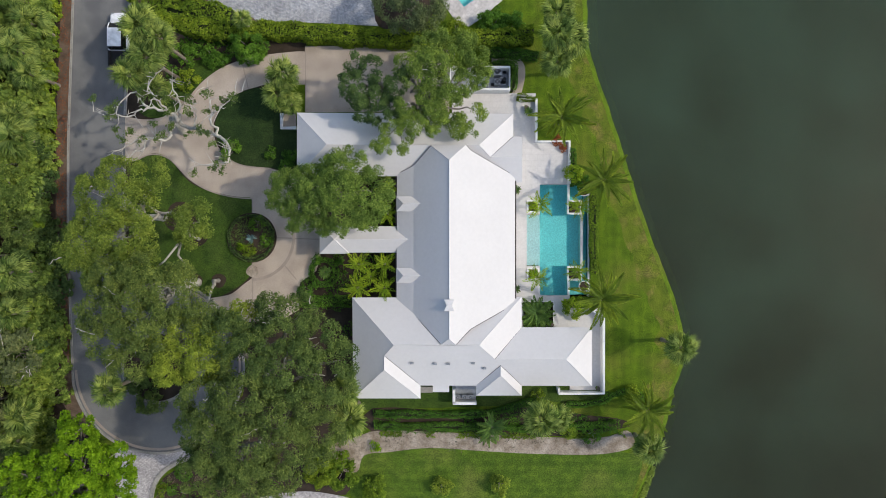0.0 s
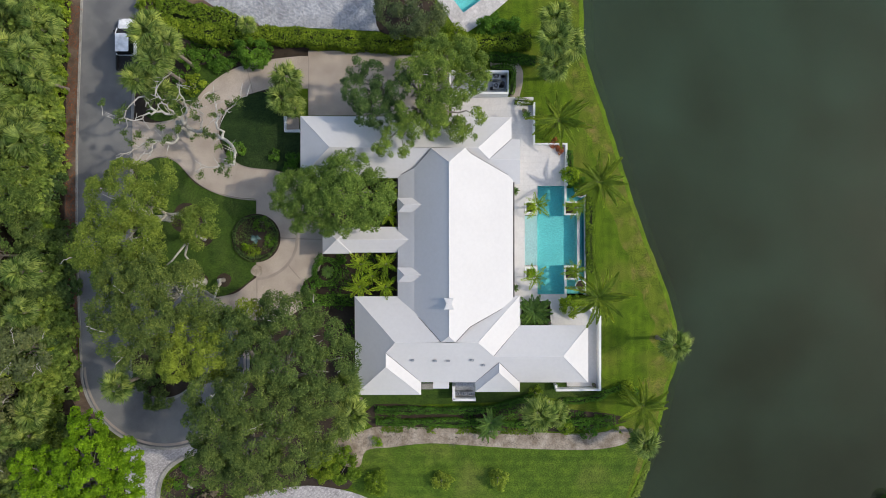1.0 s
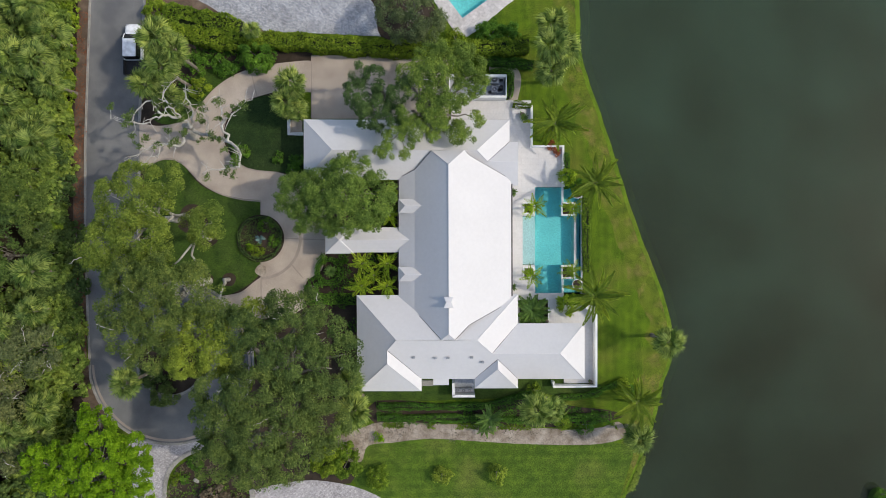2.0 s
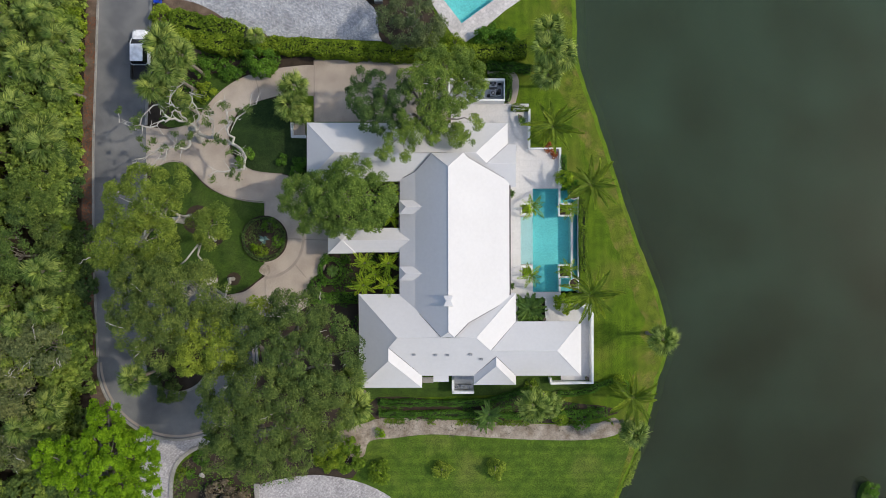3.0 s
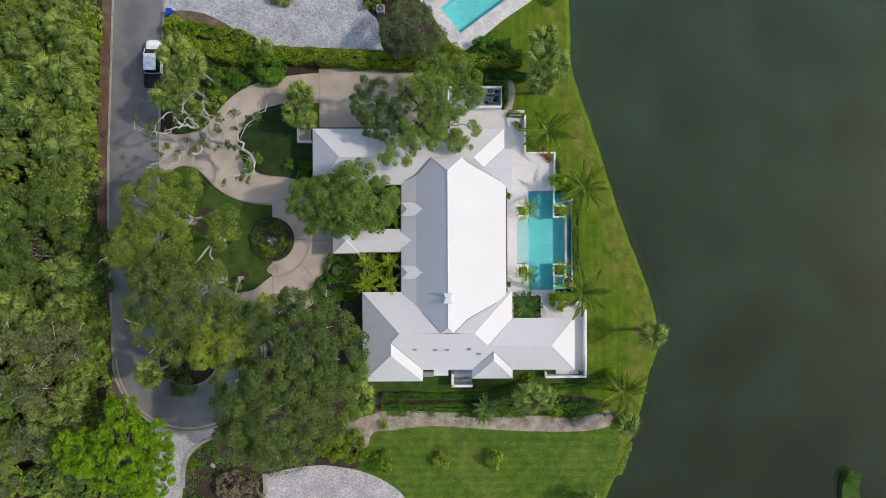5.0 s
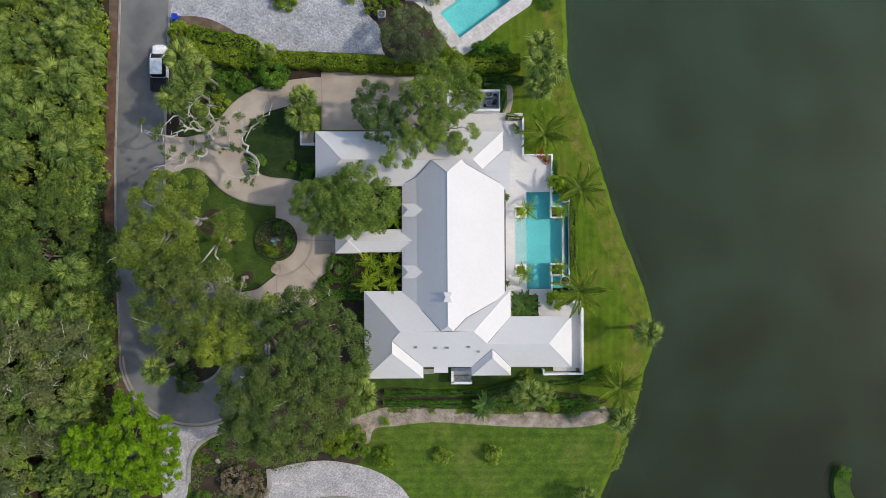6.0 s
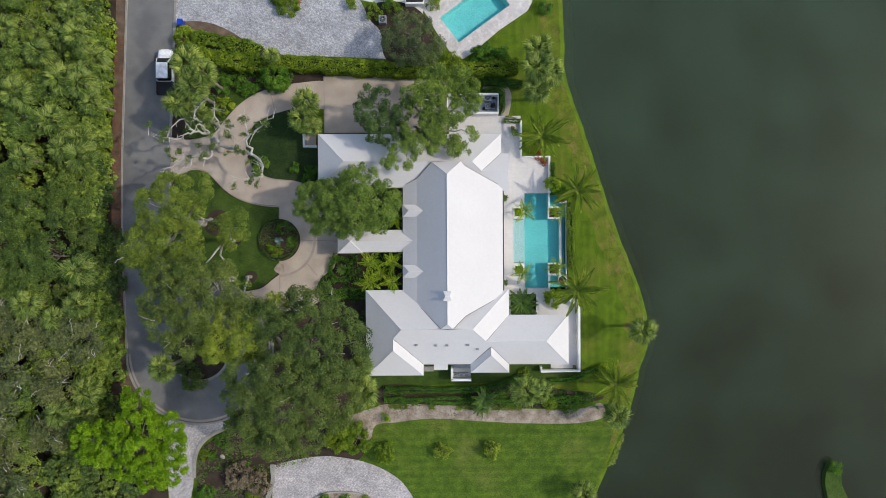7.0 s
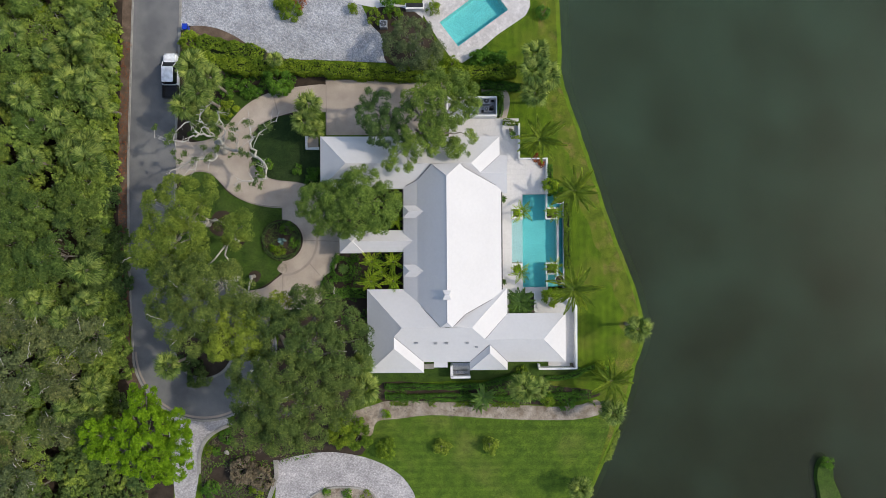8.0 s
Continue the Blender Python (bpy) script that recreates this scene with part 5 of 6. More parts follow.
big_tree("oak_tree", (-20.91, -18.33), [(-19.53, -12.85, 12.3, 2.46), (-16.43, -12.6, 13.3, 2.84), (-13.86, -13.63, 12.8, 2.65), (-18.88, -15.91, 12.8, 2.65), (-15.97, -16.2, 13.3, 2.84), (-13.08, -16.54, 12.3, 2.46), (-20.19, -18.56, 11.8, 1.89), (-16.94, -19.26, 11.8, 1.89), (-10.53, -15.93, 11.3, 2.08), (-11.35, -12.98, 11.8, 2.27), (-13.82, -19.22, 11.3, 1.8), (-20.66, -14.84, 11.8, 1.52)], OAK, "huge dark live oak beside the cobbled drive", 15, twigs=7, gaps=0.0, trunk=0.5)
# the paler oaks of the front lawn
big_tree("oak_tree", (-25.22, -9.14), [(-21.71, -7.44, 11.5, 2.14), (-20.31, -8.85, 11.5, 2.33), (-22.65, -9.31, 11.5, 2.23), (-19.1, -7.99, 11.0, 1.85), (-17.37, -6.39, 10.5, 1.65), (-23.34, -7.04, 11.0, 1.75), (-21.19, -10.21, 10.5, 1.75), (-17.23, -5.79, 9.5, 1.17)], OAK_YELLOW, "yellow-green oak at the lawn's edge", 16, twigs=2, gaps=0.1)
big_tree("oak_tree", (-24.94, -3.39), [(-24.74, -2.73, 12.0, 2.4), (-26.13, -4.82, 12.0, 2.5), (-22.66, -4.08, 12.5, 2.31), (-27.8, -7.45, 11.5, 2.31), (-24.5, -6.6, 12.5, 2.4), (-21.25, -4.87, 11.5, 1.83), (-28.55, -2.79, 11.0, 1.83), (-26.65, -9.4, 11.0, 1.92), (-29.54, -5.68, 10.5, 1.64), (-22.4, -2.32, 11.0, 1.35)], OAK, "leaning live oak with pale limbs on the front lawn", 17, bark=PALE_BARK, twigs=9, gaps=0.0, trunk=0.35)
big_tree("oak_tree", (-28.38, 3.22), [(-28.41, 5.89, 9.5, 2.2), (-26.23, 6.19, 9.0, 1.8), (-29.39, 3.70, 9.5, 2.4), (-27.3, 3.9, 10.0, 1.8), (-31.38, 0.54, 9.0, 2.1), (-28.14, 1.01, 10.0, 2.5), (-27.0, 1.2, 9.5, 1.7), (-31.0, 2.2, 9.0, 1.6), (-30.8, 5.0, 9.0, 1.3), (-30.16, -1.42, 9.0, 2.0), (-27.20, -0.92, 9.5, 2.0), (-32.92, -0.69, 8.5, 1.3), (-25.48, 5.01, 8.5, 1.1)], OAK_LIGHT, "spreading yellow-green oak over the road and lawn", 18, bark=PALE_BARK, twigs=5, gaps=-0.1, trunk=0.35)
big_tree("oak_tree", (-24.82, 1.09), [(-23.00, 2.28, 8.5, 1.5), (-21.77, 2.78, 8.5, 1.3), (-22.51, 1.54, 8.5, 1.1)], OAK_LIGHT, "small yellow-green oak in a mulch ring", 19, bark=PALE_BARK, gaps=-0.5, trunk=0.2)
big_tree("broadleaf_tree", (-36.4, -23.6), [(-33.57, -15.49, 7.3, 0.88), (-32.45, -16.02, 7.8, 1.0), (-33.44, -16.27, 8.2, 0.82), (-32.07, -16.96, 7.6, 1.01), (-32.82, -17.5, 8.1, 1.21), (-34.15, -17.74, 7.3, 0.79), (-31.64, -15.79, 7.7, 0.56), (-31.63, -18.26, 8.4, 1.0), (-30.88, -19.05, 7.6, 1.18), (-29.5, -18.43, 7.9, 1.04), (-29.51, -19.87, 7.2, 1.19), (-30.39, -20.17, 7.8, 1.21), (-31.44, -19.45, 8.4, 1.2), (-29.05, -20.84, 7.4, 1.01), (-28.32, -19.91, 7.8, 0.52), (-36.52, -19.54, 7.2, 1.24), (-34.73, -19.84, 7.8, 1.04), (-34.84, -18.51, 8.2, 0.65), (-37.83, -20.37, 7.3, 1.06), (-39.02, -19.83, 7.6, 1.01), (-36.68, -20.93, 7.2, 1.06), (-34.17, -20.68, 7.9, 1.21), (-32.43, -20.45, 8.4, 1.2), (-38.97, -21.29, 7.2, 1.06), (-29.0, -21.89, 7.8, 1.18), (-30.68, -22.1, 7.3, 1.22), (-31.72, -21.86, 7.9, 1.31), (-33.01, -21.86, 8.3, 1.21), (-35.09, -22.03, 7.5, 1.18), (-36.46, -22.09, 7.8, 1.13), (-38.41, -22.42, 7.0, 1.02), (-29.8, -23.1, 7.6, 1.18), (-31.02, -23.19, 8.2, 1.21), (-32.92, -23.7, 7.6, 1.18), (-34.11, -23.39, 8.0, 1.0), (-29.42, -24.39, 7.1, 1.02), (-30.49, -24.57, 7.6, 1.01), (-31.7, -24.64, 8.2, 1.0), (-28.45, -23.35, 7.2, 0.74), (-35.48, -23.28, 7.8, 0.86)], BRIGHT, "lush lime-green broadleaf tree beside the drive", 20, gaps=-0.4, density=5.0, length=0.2, width=0.13, puff=0.42, per=110)
big_tree("dark_tree", (-3.09, 24.47), [(-3.80, 24.26, 5.5, 1.9), (-1.89, 23.29, 5.5, 1.9), (-3.49, 22.03, 5.5, 1.9), (-5.11, 23.48, 5.0, 1.4), (-1.28, 21.85, 5.0, 1.4), (-2.54, 25.07, 5.0, 1.3)], OAK_GREY, "dense grey-green tree above the hedge", 21, gaps=0.05, length=0.17, width=0.1, density=4.0, per=150)


def bare_tree(x, y):
    """The half-bare oak: pale crooked limbs with a few tufts of leaves."""
    root = empty("bare_oak_tree", (x, y, 0), "half-bare oak with pale crooked limbs over the drive's mouth", "tree")
    part("trunk", tube([(0, 0, -0.1), (0.1, 0.05, 0.5), (0.25, 0.3, 2.2), (0.3, 0.5, 3.4)], [0.55, 0.4, 0.33, 0.3], 12), PALE_BARK, root, smooth_faces=True)
    rng = np.random.default_rng(5)
    ends = []

    def limb(pts, r):
        line = []
        m = len(pts)
        for i in range(m - 1):
            p = [Vector(pts[min(max(i + k, 0), m - 1)]) for k in (-1, 0, 1, 2)]
            for k in range(5):
                t = k / 5
                q = 0.5 * ((2 * p[1]) + (p[2] - p[0]) * t + (2 * p[0] - 5 * p[1] + 4 * p[2] - p[3]) * t * t + (3 * p[1] - p[0] - 3 * p[2] + p[3]) * t ** 3)
                line.append(q + Vector(rng.normal(0, 0.1, 3)) * (i + k > 0))
        line.append(Vector(pts[-1]))
        n = len(line)
        part("limb", tube(line, [0.85 * r * (1 - 0.8 * i / (n - 1)) for i in range(n)], 7), PALE_BARK, root, smooth_faces=True)
        for i in range(3, n):
            if rng.uniform() < 0.95:
                d = Vector((rng.normal(0, 1), rng.normal(0, 1), rng.uniform(0, 0.8))).normalized() * rng.uniform(0.4, 1.5)
                tw = [line[i], line[i] + d * 0.5 + Vector(rng.normal(0, 0.1, 3)), line[i] + d]
                part("twig", tube(tw, [0.045, 0.03, 0.012], 5), PALE_BARK, root)
                ends.append(tw[-1])
        ends.append(line[-1])
    T = (0.3, 0.5, 3.3)
    for pts, r in (([T, (-24.94, 12.04, 4.5), (-25.55, 12.88, 5.5), (-26.99, 12.98, 6.2), (-27.98, 14.12, 6.8), (-29.51, 12.79, 7)], 0.24), ([(-24.94, 12.04, 4.5), (-24.40, 13.40, 5.5), (-24.61, 14.53, 6.2), (-24.89, 15.48, 6.5)], 0.16), ([(-25.55, 12.88, 5.5), (-26.44, 13.94, 6.5), (-26.61, 14.83, 7), (-25.04, 16.27, 7.3)], 0.12), ([T, (-23.27, 11.29, 4.8), (-20.78, 10.47, 5.8), (-19.53, 9.33, 6.4), (-19.58, 7.99, 6.7), (-20.85, 7.59, 7), (-22.80, 7.16, 7.2)], 0.25), ([(-20.78, 10.47, 5.8), (-20.98, 12.14, 6.5), (-19.67, 13.05, 7), (-18.08, 14.37, 7.2)], 0.17), ([(-20.98, 12.14, 6.5), (-21.00, 13.30, 7), (-21.53, 14.52, 7.2)], 0.09), ([T, (-25.79, 10.44, 4.5), (-27.17, 10.26, 5.5), (-28.91, 9.46, 6.2), (-30.55, 8.54, 6.5)], 0.2), ([(-27.17, 10.26, 5.5), (-28.13, 8.84, 6.2), (-29.21, 7.75, 6.6)], 0.1), ([(-26.99, 12.98, 6.2), (-28.70, 12.12, 6.6), (-30.39, 12.33, 6.8), (-31.61, 12.41, 6.9)], 0.11), ([(-23.27, 11.29, 4.8), (-22.95, 12.60, 5.6), (-23.22, 13.50, 6.2)], 0.09)):
        limb([p if p is T else (p[0] - x, p[1] - y, p[2]) for p in pts], r)
    cs = []
    for e in ends:
        if rng.uniform() < 0.3:
            cs += [e + Vector(rng.normal(0, 0.16, 3)) for k in range(5)]
    v, f = leaves(cs, [(0, 0, 1)] * len(cs), rng, 0.17, 0.1, 0.12, 16)
    part_of("foliage", mesh_from("foliage", v, f), OAK, root)


bare_tree(-26.37, 12.01)


def pale_stem(pts, r, label, forks=()):
    """A pale trunk through the points, with limbs that fork from it."""
    root = empty("leaning_trunk", pts[0], label, "tree trunk")
    rng = np.random.default_rng(2)
    line = [Vector(p) - Vector(pts[0]) for p in pts]
    line = bough(line[0], line[1], rng, 0.02, 4) + line[2:]
    part("stem", tube(line, [r * (1 - 0.65 * i / (len(line) - 1)) for i in range(len(line))], 9), PALE_BARK, root, smooth_faces=True)
    for limb in forks:
        way = []
        for a, b in zip(limb, limb[1:]):
            way += bough(Vector(a) - Vector(pts[0]), Vector(b) - Vector(pts[0]), rng, 0.03, 3)[:-1]
        way.append(Vector(limb[-1]) - Vector(pts[0]))
        part("limb", tube(way, [0.62 * r * (1 - 0.75 * i / (len(way) - 1)) for i in range(len(way))], 7), PALE_BARK, root, smooth_faces=True)


pale_stem([(-22.79, -3.21, 0.05), (-22.72, -4.10, 2.2), (-22.27, -5.28, 4.5)], 0.24, "leaning pale trunk rising from a mulch ring")
pale_stem([(-25.09, -3.16, 0.05), (-25.72, -4.03, 3.2), (-25.53, -5.14, 6)], 0.22, "leaning pale trunk rising from a mulch ring")
pale_stem([(-24.80, 1.09, 0.05), (-24.20, 1.20, 3.5), (-23.50, 1.20, 6.6), (-24.00, 0.30, 7.0), (-25.00, -1.10, 7.3), (-25.60, -1.60, 7.5)], 0.2, "pale crooked trunk at the small oak", [[(-23.65, 0.90, 6.7), (-23.90, -0.56, 7.0), (-23.20, -1.48, 7.1), (-23.80, -1.73, 7.2), (-24.80, -2.00, 7.3)]])
pale_stem([(-26.66, 3.22, 0.05), (-26.40, 3.30, 4.0), (-25.60, 3.26, 7.0), (-24.16, 3.20, 7.6)], 0.26, "pale forked trunk in the lawn", [[(-25.60, 3.26, 6.9), (-26.10, 2.50, 7.3), (-27.70, 2.24, 7.6)], [(-25.60, 3.26, 6.9), (-26.10, 3.70, 7.4), (-26.60, 4.20, 8.0)]])
pale_stem([(-22.33, -6.83, 0.05), (-22.57, -5.50, 2), (-22.66, -4.82, 3.5)], 0.16, "leaning trunk beside the drive")

# ---- the woods across the road ----
WOOD = []
for i, (r, h, mat) in enumerate(((2.9, 7.6, WOODS), (2.4, 6.6, OAK_DARK), (3.2, 8.4, WOODS_DEEP), (2.2, 6.0, OAK_LIGHT), (2.7, 7.2, OAK_GREY), (2.5, 7.0, WOODS))):
    WOOD.append((r, tree("woodland_tree", -70 - 7 * i, 0, lobed(r, h, 40 + i, 7, 0.6), mat, "dense green woodland tree" if mat is not OAK_GREY else "grey-green woodland tree with bare twigs", 40 + i, trunk=0.16, group="woods across the road", twigs=12 if mat is OAK_GREY else 2, gaps=0.05, length=0.24, width=0.15, per=84, density=3.2)))
rng = np.random.default_rng(8)
PALMS_W = [(-44.4, 22.2), (-41.7, 19.0), (-42.1, 24.1), (-39.9, 23.8), (-38.9, 21.5), (-39.3, 18.5), (-38.7, 16.6), (-40.6, 26.4), (-39.6, 10.5), (-42.1, 11.4), (-45.9, 10.2), (-40.1, 12.6), (-39.9, -2.2), (-40.4, -6.1), (-42.9, -7.6), (-45.8, -5.9), (-39.6, -15.8), (-42.1, -17.9), (-40.2, -18.3), (-46.6, 17.4), (-43.3, 14.6), (-48.2, 24.8)]
spots = []
for row in range(8):
    for col in range(26):
        x, y = -40.8 - 2.9 * row + rng.normal(0, 0.5), 38 - 3.0 * col + (row % 2) * 1.6 + rng.normal(0, 0.6)
        if y < -17 and x > -43.5 or y < -23 and x > -45:
            continue
        if x < -58.5 or y > 35 or y < -34 or (x > -43.2 and -11.5 < y < 1.5):
            continue
        if min(math.hypot(x - p[0], y - p[1]) for p in PALMS_W) < 1.9:
            continue
        spots.append((x, y))
used = set()
for x, y in spots:
    k = int(rng.choice([0, 3, 5, 0, 2] if y > 8 else [2, 1, 2, 5, 1] if y > -6 else [2, 4, 0, 5, 4]))
    s = rng.uniform(0.9, 1.15) * (0.75 if x > -42.2 else 1.0)
    m = pose(x, y, 0, 0, 0, rng.uniform(0, 360)) @ Matrix.Diagonal((s, s, s * rng.uniform(0.85, 1.1), 1))
    if k in used:
        copy_thing(WOOD[k][1], m)
    else:
        WOOD[k][1].matrix_basis = m
        used.add(k)
for i, (x, y) in enumerate(PALMS_W):
    palm("fan", x - 0.3, y, 4.7 + 0.7 * math.sin(i * 2.7), 1.85 + 0.25 * math.sin(i * 1.7), "cabbage palm with grey-green fans among trees", 100 + i, group="palms in the woods")
# low growth along the wood's edge
LOW = [shrub("edge_shrub", -60, 60 + 4 * i, 1.35, 1.7 + 0.4 * i, (HEDGE, WOODS, OAK_DARK)[i], ("bright green", "mid-green", "dark green")[i] + " creeper-covered shrub at the wood's edge", 60 + i, group="shrubs at the wood's edge", leaf=0.3, per=24, puff=0.28) for i in range(3)]
first = [True] * 3
for i in range(34):
    y = 33 - 1.85 * i
    k = int(rng.integers(1, 3)) if y < 12 else int(rng.choice([0, 0, 1]))
    m = pose(-40.1 + rng.normal(0, 0.2), y + rng.normal(0, 0.4), 0, 0, 0, rng.uniform(0, 360)) @ Matrix.Diagonal((1, 1, rng.uniform(0.8, 1.25), 1))
    if y < -13:
        continue
    if first[k]:
        LOW[k].matrix_basis, first[k] = m, False
    else:
        copy_thing(LOW[k], m)

for i in range(124):
    k, x, y = int(rng.integers(0 if i % 3 == 0 else 1, 3)), (-41.0 + rng.normal(0, 0.25) if i < 34 else -42.0 - rng.uniform(0, 18)), (34 - 1.5 * i if i < 34 else rng.uniform(-34, 36))
    if y < -15 and x > -44:
        continue
    s = rng.uniform(1.1, 1.7)
    if x > -43.2 and -6.5 < y < 1.5:
        k, s = 2, 0.8 * s
    copy_thing(LOW[k], pose(x, y, 0, 0, 0, rng.uniform(0, 360)) @ Matrix.Diagonal((s, s, s * 1.2, 1)))

for i in range(40):
    x, y, s = -38.5 - 4.6 * ((i * 0.618) % 1), -14.2 + 0.4 * i + rng.normal(0, 0.3), rng.uniform(0.7, 1.1)
    copy_thing(LOW[2 if y > -6.5 else 1], pose(x, y, 0, 0, 0, rng.uniform(0, 360)) @ Matrix.Diagonal((s, s, s * 0.7, 1)))

for i in range(34):
    x, y, s = -36.2 - 9.0 * ((i * 0.618) % 1), -15.2 - 0.45 * i + rng.normal(0, 0.3), rng.uniform(0.9, 1.4)
    if x < -38.4 or y < -21.5:
        copy_thing(LOW[2 if i % 4 else 1], pose(x, y, 0, 0, 0, rng.uniform(0, 360)) @ Matrix.Diagonal((s, s, s * 0.8, 1)))

# undergrowth round the palms' feet
for i, (x, y) in enumerate(PALMS_W):
    for dx, dy in ((0.9, 0.5), (1.2, -0.7)):
        copy_thing(LOW[(i + int(dx)) % 2], pose(min(x + dx, -40.2), y + dy, 0, 0, 0, 50 * i) @ Matrix.Diagonal((0.9, 0.9, 1.1, 1)))
copy_thing(WOOD[4][1], pose(-40.8, -9.8, 0, 0, 0, 40) @ Matrix.Diagonal((1.1, 1.1, 0.95, 1)))

# ---- palms of the garden ----
SABAL = "cabbage palm with grey-green fans"
for i, (x, y, h, r) in enumerate(((-27.10, 20.20, 7.0, 2.1), (-25.80, 19.00, 6.8, 2.0), (-26.95, 17.40, 6.6, 2.1), (-28.70, 15.95, 6.2, 1.8), (-26.50, 14.85, 5.2, 1.7))):
    palm("fan", x, y, h, r, SABAL + " beside the pickup", 130 + i, group="palms at the roadside")
for i, (x, y, h, r) in enumerate(((-15.26, 16.72, 3.6, 1.8), (-15.91, 14.83, 3.2, 1.8), (-14.75, 14.15, 2.8, 1.4))):
    palm("fan", x, y, h, r, SABAL + " beside the curved drive", 140 + i, group="palms by the drive")
for i, (x, y, h, r) in enumerate(((10.68, 22.04, 5.0, 1.9), (10.69, 19.88, 5.6, 2.05), (12.09, 19.53, 5.0, 1.95), (10.78, 17.75, 4.4, 1.9))):
    palm("fan", x, y, h, r, SABAL + " near the lake", 150 + i, group="palms near the lake")
for i, (x, y, h, r, words) in enumerate(((22.27, -9.21, 4.9, 1.75, " alone on the bank"), (19.50, -18.86, 4.2, 1.75, " on the bank"), (9.11, -15.76, 5.2, 2.0, " between hedges"), (10.92, -15.96, 4.4, 1.5, " between the hedges"), (-8.57, -15.60, 6.2, 2.1, " beside the great oak"), (-9.10, -12.90, 6.2, 1.7, " beside the great oak"), (-30.45, -12.83, 6.4, 1.75, " in the turning circle"), (16.07, -28.15, 2.6, 1.7, " at the south lawn"), (-19.30, 22.09, 3.4, 1.1, " in the hedge"))):
    palm("fan", x, y, h, r, SABAL + words, 160 + i)
DATE = "feather palm with long arching fronds"
for i, (x, y, h, r) in enumerate(((11.47, 12.72, 3.3, 3.0), (15.32, 6.59, 3.9, 2.9), (15.21, -4.77, 3.9, 3.2), (19.50, -15.37, 3.9, 2.8))):
    palm("feather", x, y, h, r, DATE + (" on the lawn beside the terrace", " on the lawn behind the pool", " behind the pool planter", " on the bank by the hedge")[i], 180 + i, stem=0.2)
LIMEP = "small palm with bright arching fronds"
for i, (x, y, h, r, b) in enumerate(((9.39, 4.36, 2.1, 1.35, 0.15), (13.41, 4.16, 1.9, 1.2, 0.1), (9.20, -2.83, 1.9, 1.25, 0.15), (13.15, -2.26, 2.2, 1.25, 0.1))):
    palm("lime", x, y, h, r, LIMEP + " in a poolside planter", 190 + i, group="palms round the pool", base=b, stem=0.08)
for i, (x, y, h, r) in enumerate(((-8.20, -1.48, 2.7, 1.4), (-5.69, -1.48, 2.7, 1.3), (-8.31, -3.77, 2.7, 1.4), (-5.69, -3.77, 2.8, 1.3), (-7.11, -2.70, 2.0, 0.9), (-5.25, 5.80, 2.7, 1.3), (-5.36, 3.44, 2.7, 1.3))):
    palm("lime", x, y, h, r, LIMEP + " in the dark entrance court", 200 + i, group="palms in the entrance court", base=0.05, stem=0.09)
for i, (x, y, h, r, w) in enumerate(((9.35, -6.48, 0.8, 1.95, "in the terrace bed"), (-11.91, -2.33, 0.5, 0.75, "inside the clipped ring"), (7.45, 5.97, 0.35, 0.5, "beside the long eave"), (7.45, -4.04, 0.35, 0.45, "beside the long eave"), (8.62, 13.90, 0.4, 0.5, "at the terrace wall"))):
    palm("cycad", x, y, h, r, "dark green cycad " + w, 215 + i, category="cycad", base=0.1, stem=0.13)
palm("banana", 4.88, -17.57, 1.9, 1.7, "broad-leaved traveller's palm beside the sandy strip", 225, stem=0.12)
palm("banana", 4.39, -18.82, 0.8, 1.1, "low broad-leaved palm on the sandy strip", 226, stem=0.1)

# ---- hedges and shrubs ----
hedge("hedge", smooth([(-29.66, 23.60), (-25.45, 22.20), (-21.53, 21.81), (-17.60, 21.92), (-10.32, 21.36), (-3.59, 20.91), (4.26, 21.14), (9.03, 21.25)], closed=False, steps=4), 1.5, 1.9, HEDGE, "long thick clipped hedge along the boundary", 301, 0.22, 150, rough=0.25)
hedge("hedge", [(-29.27, 24.16), (-25.45, 23.49), (-21.53, 22.48)], 3.4, 1.4, HEDGE, "loose bright hedge beside the neighbour's forecourt", 302, 0.24, 130, rough=0.35)
hedge("hedge", [(4.76, 19.79), (7.15, 19.68), (9.53, 19.34)], 0.9, 1.0, SHRUB, "dark clipped hedge beside the garden path", 303, 0.17)
hedge("hedge", smooth([(5.01, 18.72), (6.60, 18.83), (7.23, 18.38), (7.23, 17.13), (6.94, 15.99)], closed=False), 0.55, 0.9, SHRUB, "clipped hedge round the equipment yard", 304, 0.14)
hedge("hedge", [(7.44, 15.28), (9.37, 15.11)], 0.6, 0.8, HEDGE, "small clipped hedge on the terrace wall", 305, 0.14)
hedge("hedge", [(15.22, 5.47), (15.22, -2.51)], 0.75, 0.8, HEDGE, "low clipped hedge beside the overflow trough", 306, 0.15, 200)
hedge("hedge", [(13.11, 10.20), (13.11, 6.33)], 0.6, 0.7, SHRUB, "low hedge outside the terrace wall", 307, 0.15)
hedge("hedge", smooth([(-6.82, -16.59), (-1.36, -16.70), (3.75, -16.64), (6.87, -15.96), (9.43, -15.17)], closed=False, steps=4), 0.55, 0.8, SHRUB, "narrow dark clipped hedge behind the house", 308, 0.15, 200)
hedge("hedge", smooth([(-6.93, -17.89), (-1.36, -17.89), (3.75, -17.95), (8.29, -18.12), (17.38, -17.67)], closed=False, steps=4), 0.62, 0.8, SHRUB, "low clipped hedge along the sandy strip", 309, 0.15, 190, rough=0.16)
hedge("hedge", smooth([(12.27, -15.74), (15.11, -15.62), (17.38, -14.71), (19.09, -14.26), (20.22, -15.00)], closed=False, steps=4), 0.5, 0.7, SHRUB, "winding dark hedge towards the lake", 310, 0.16)
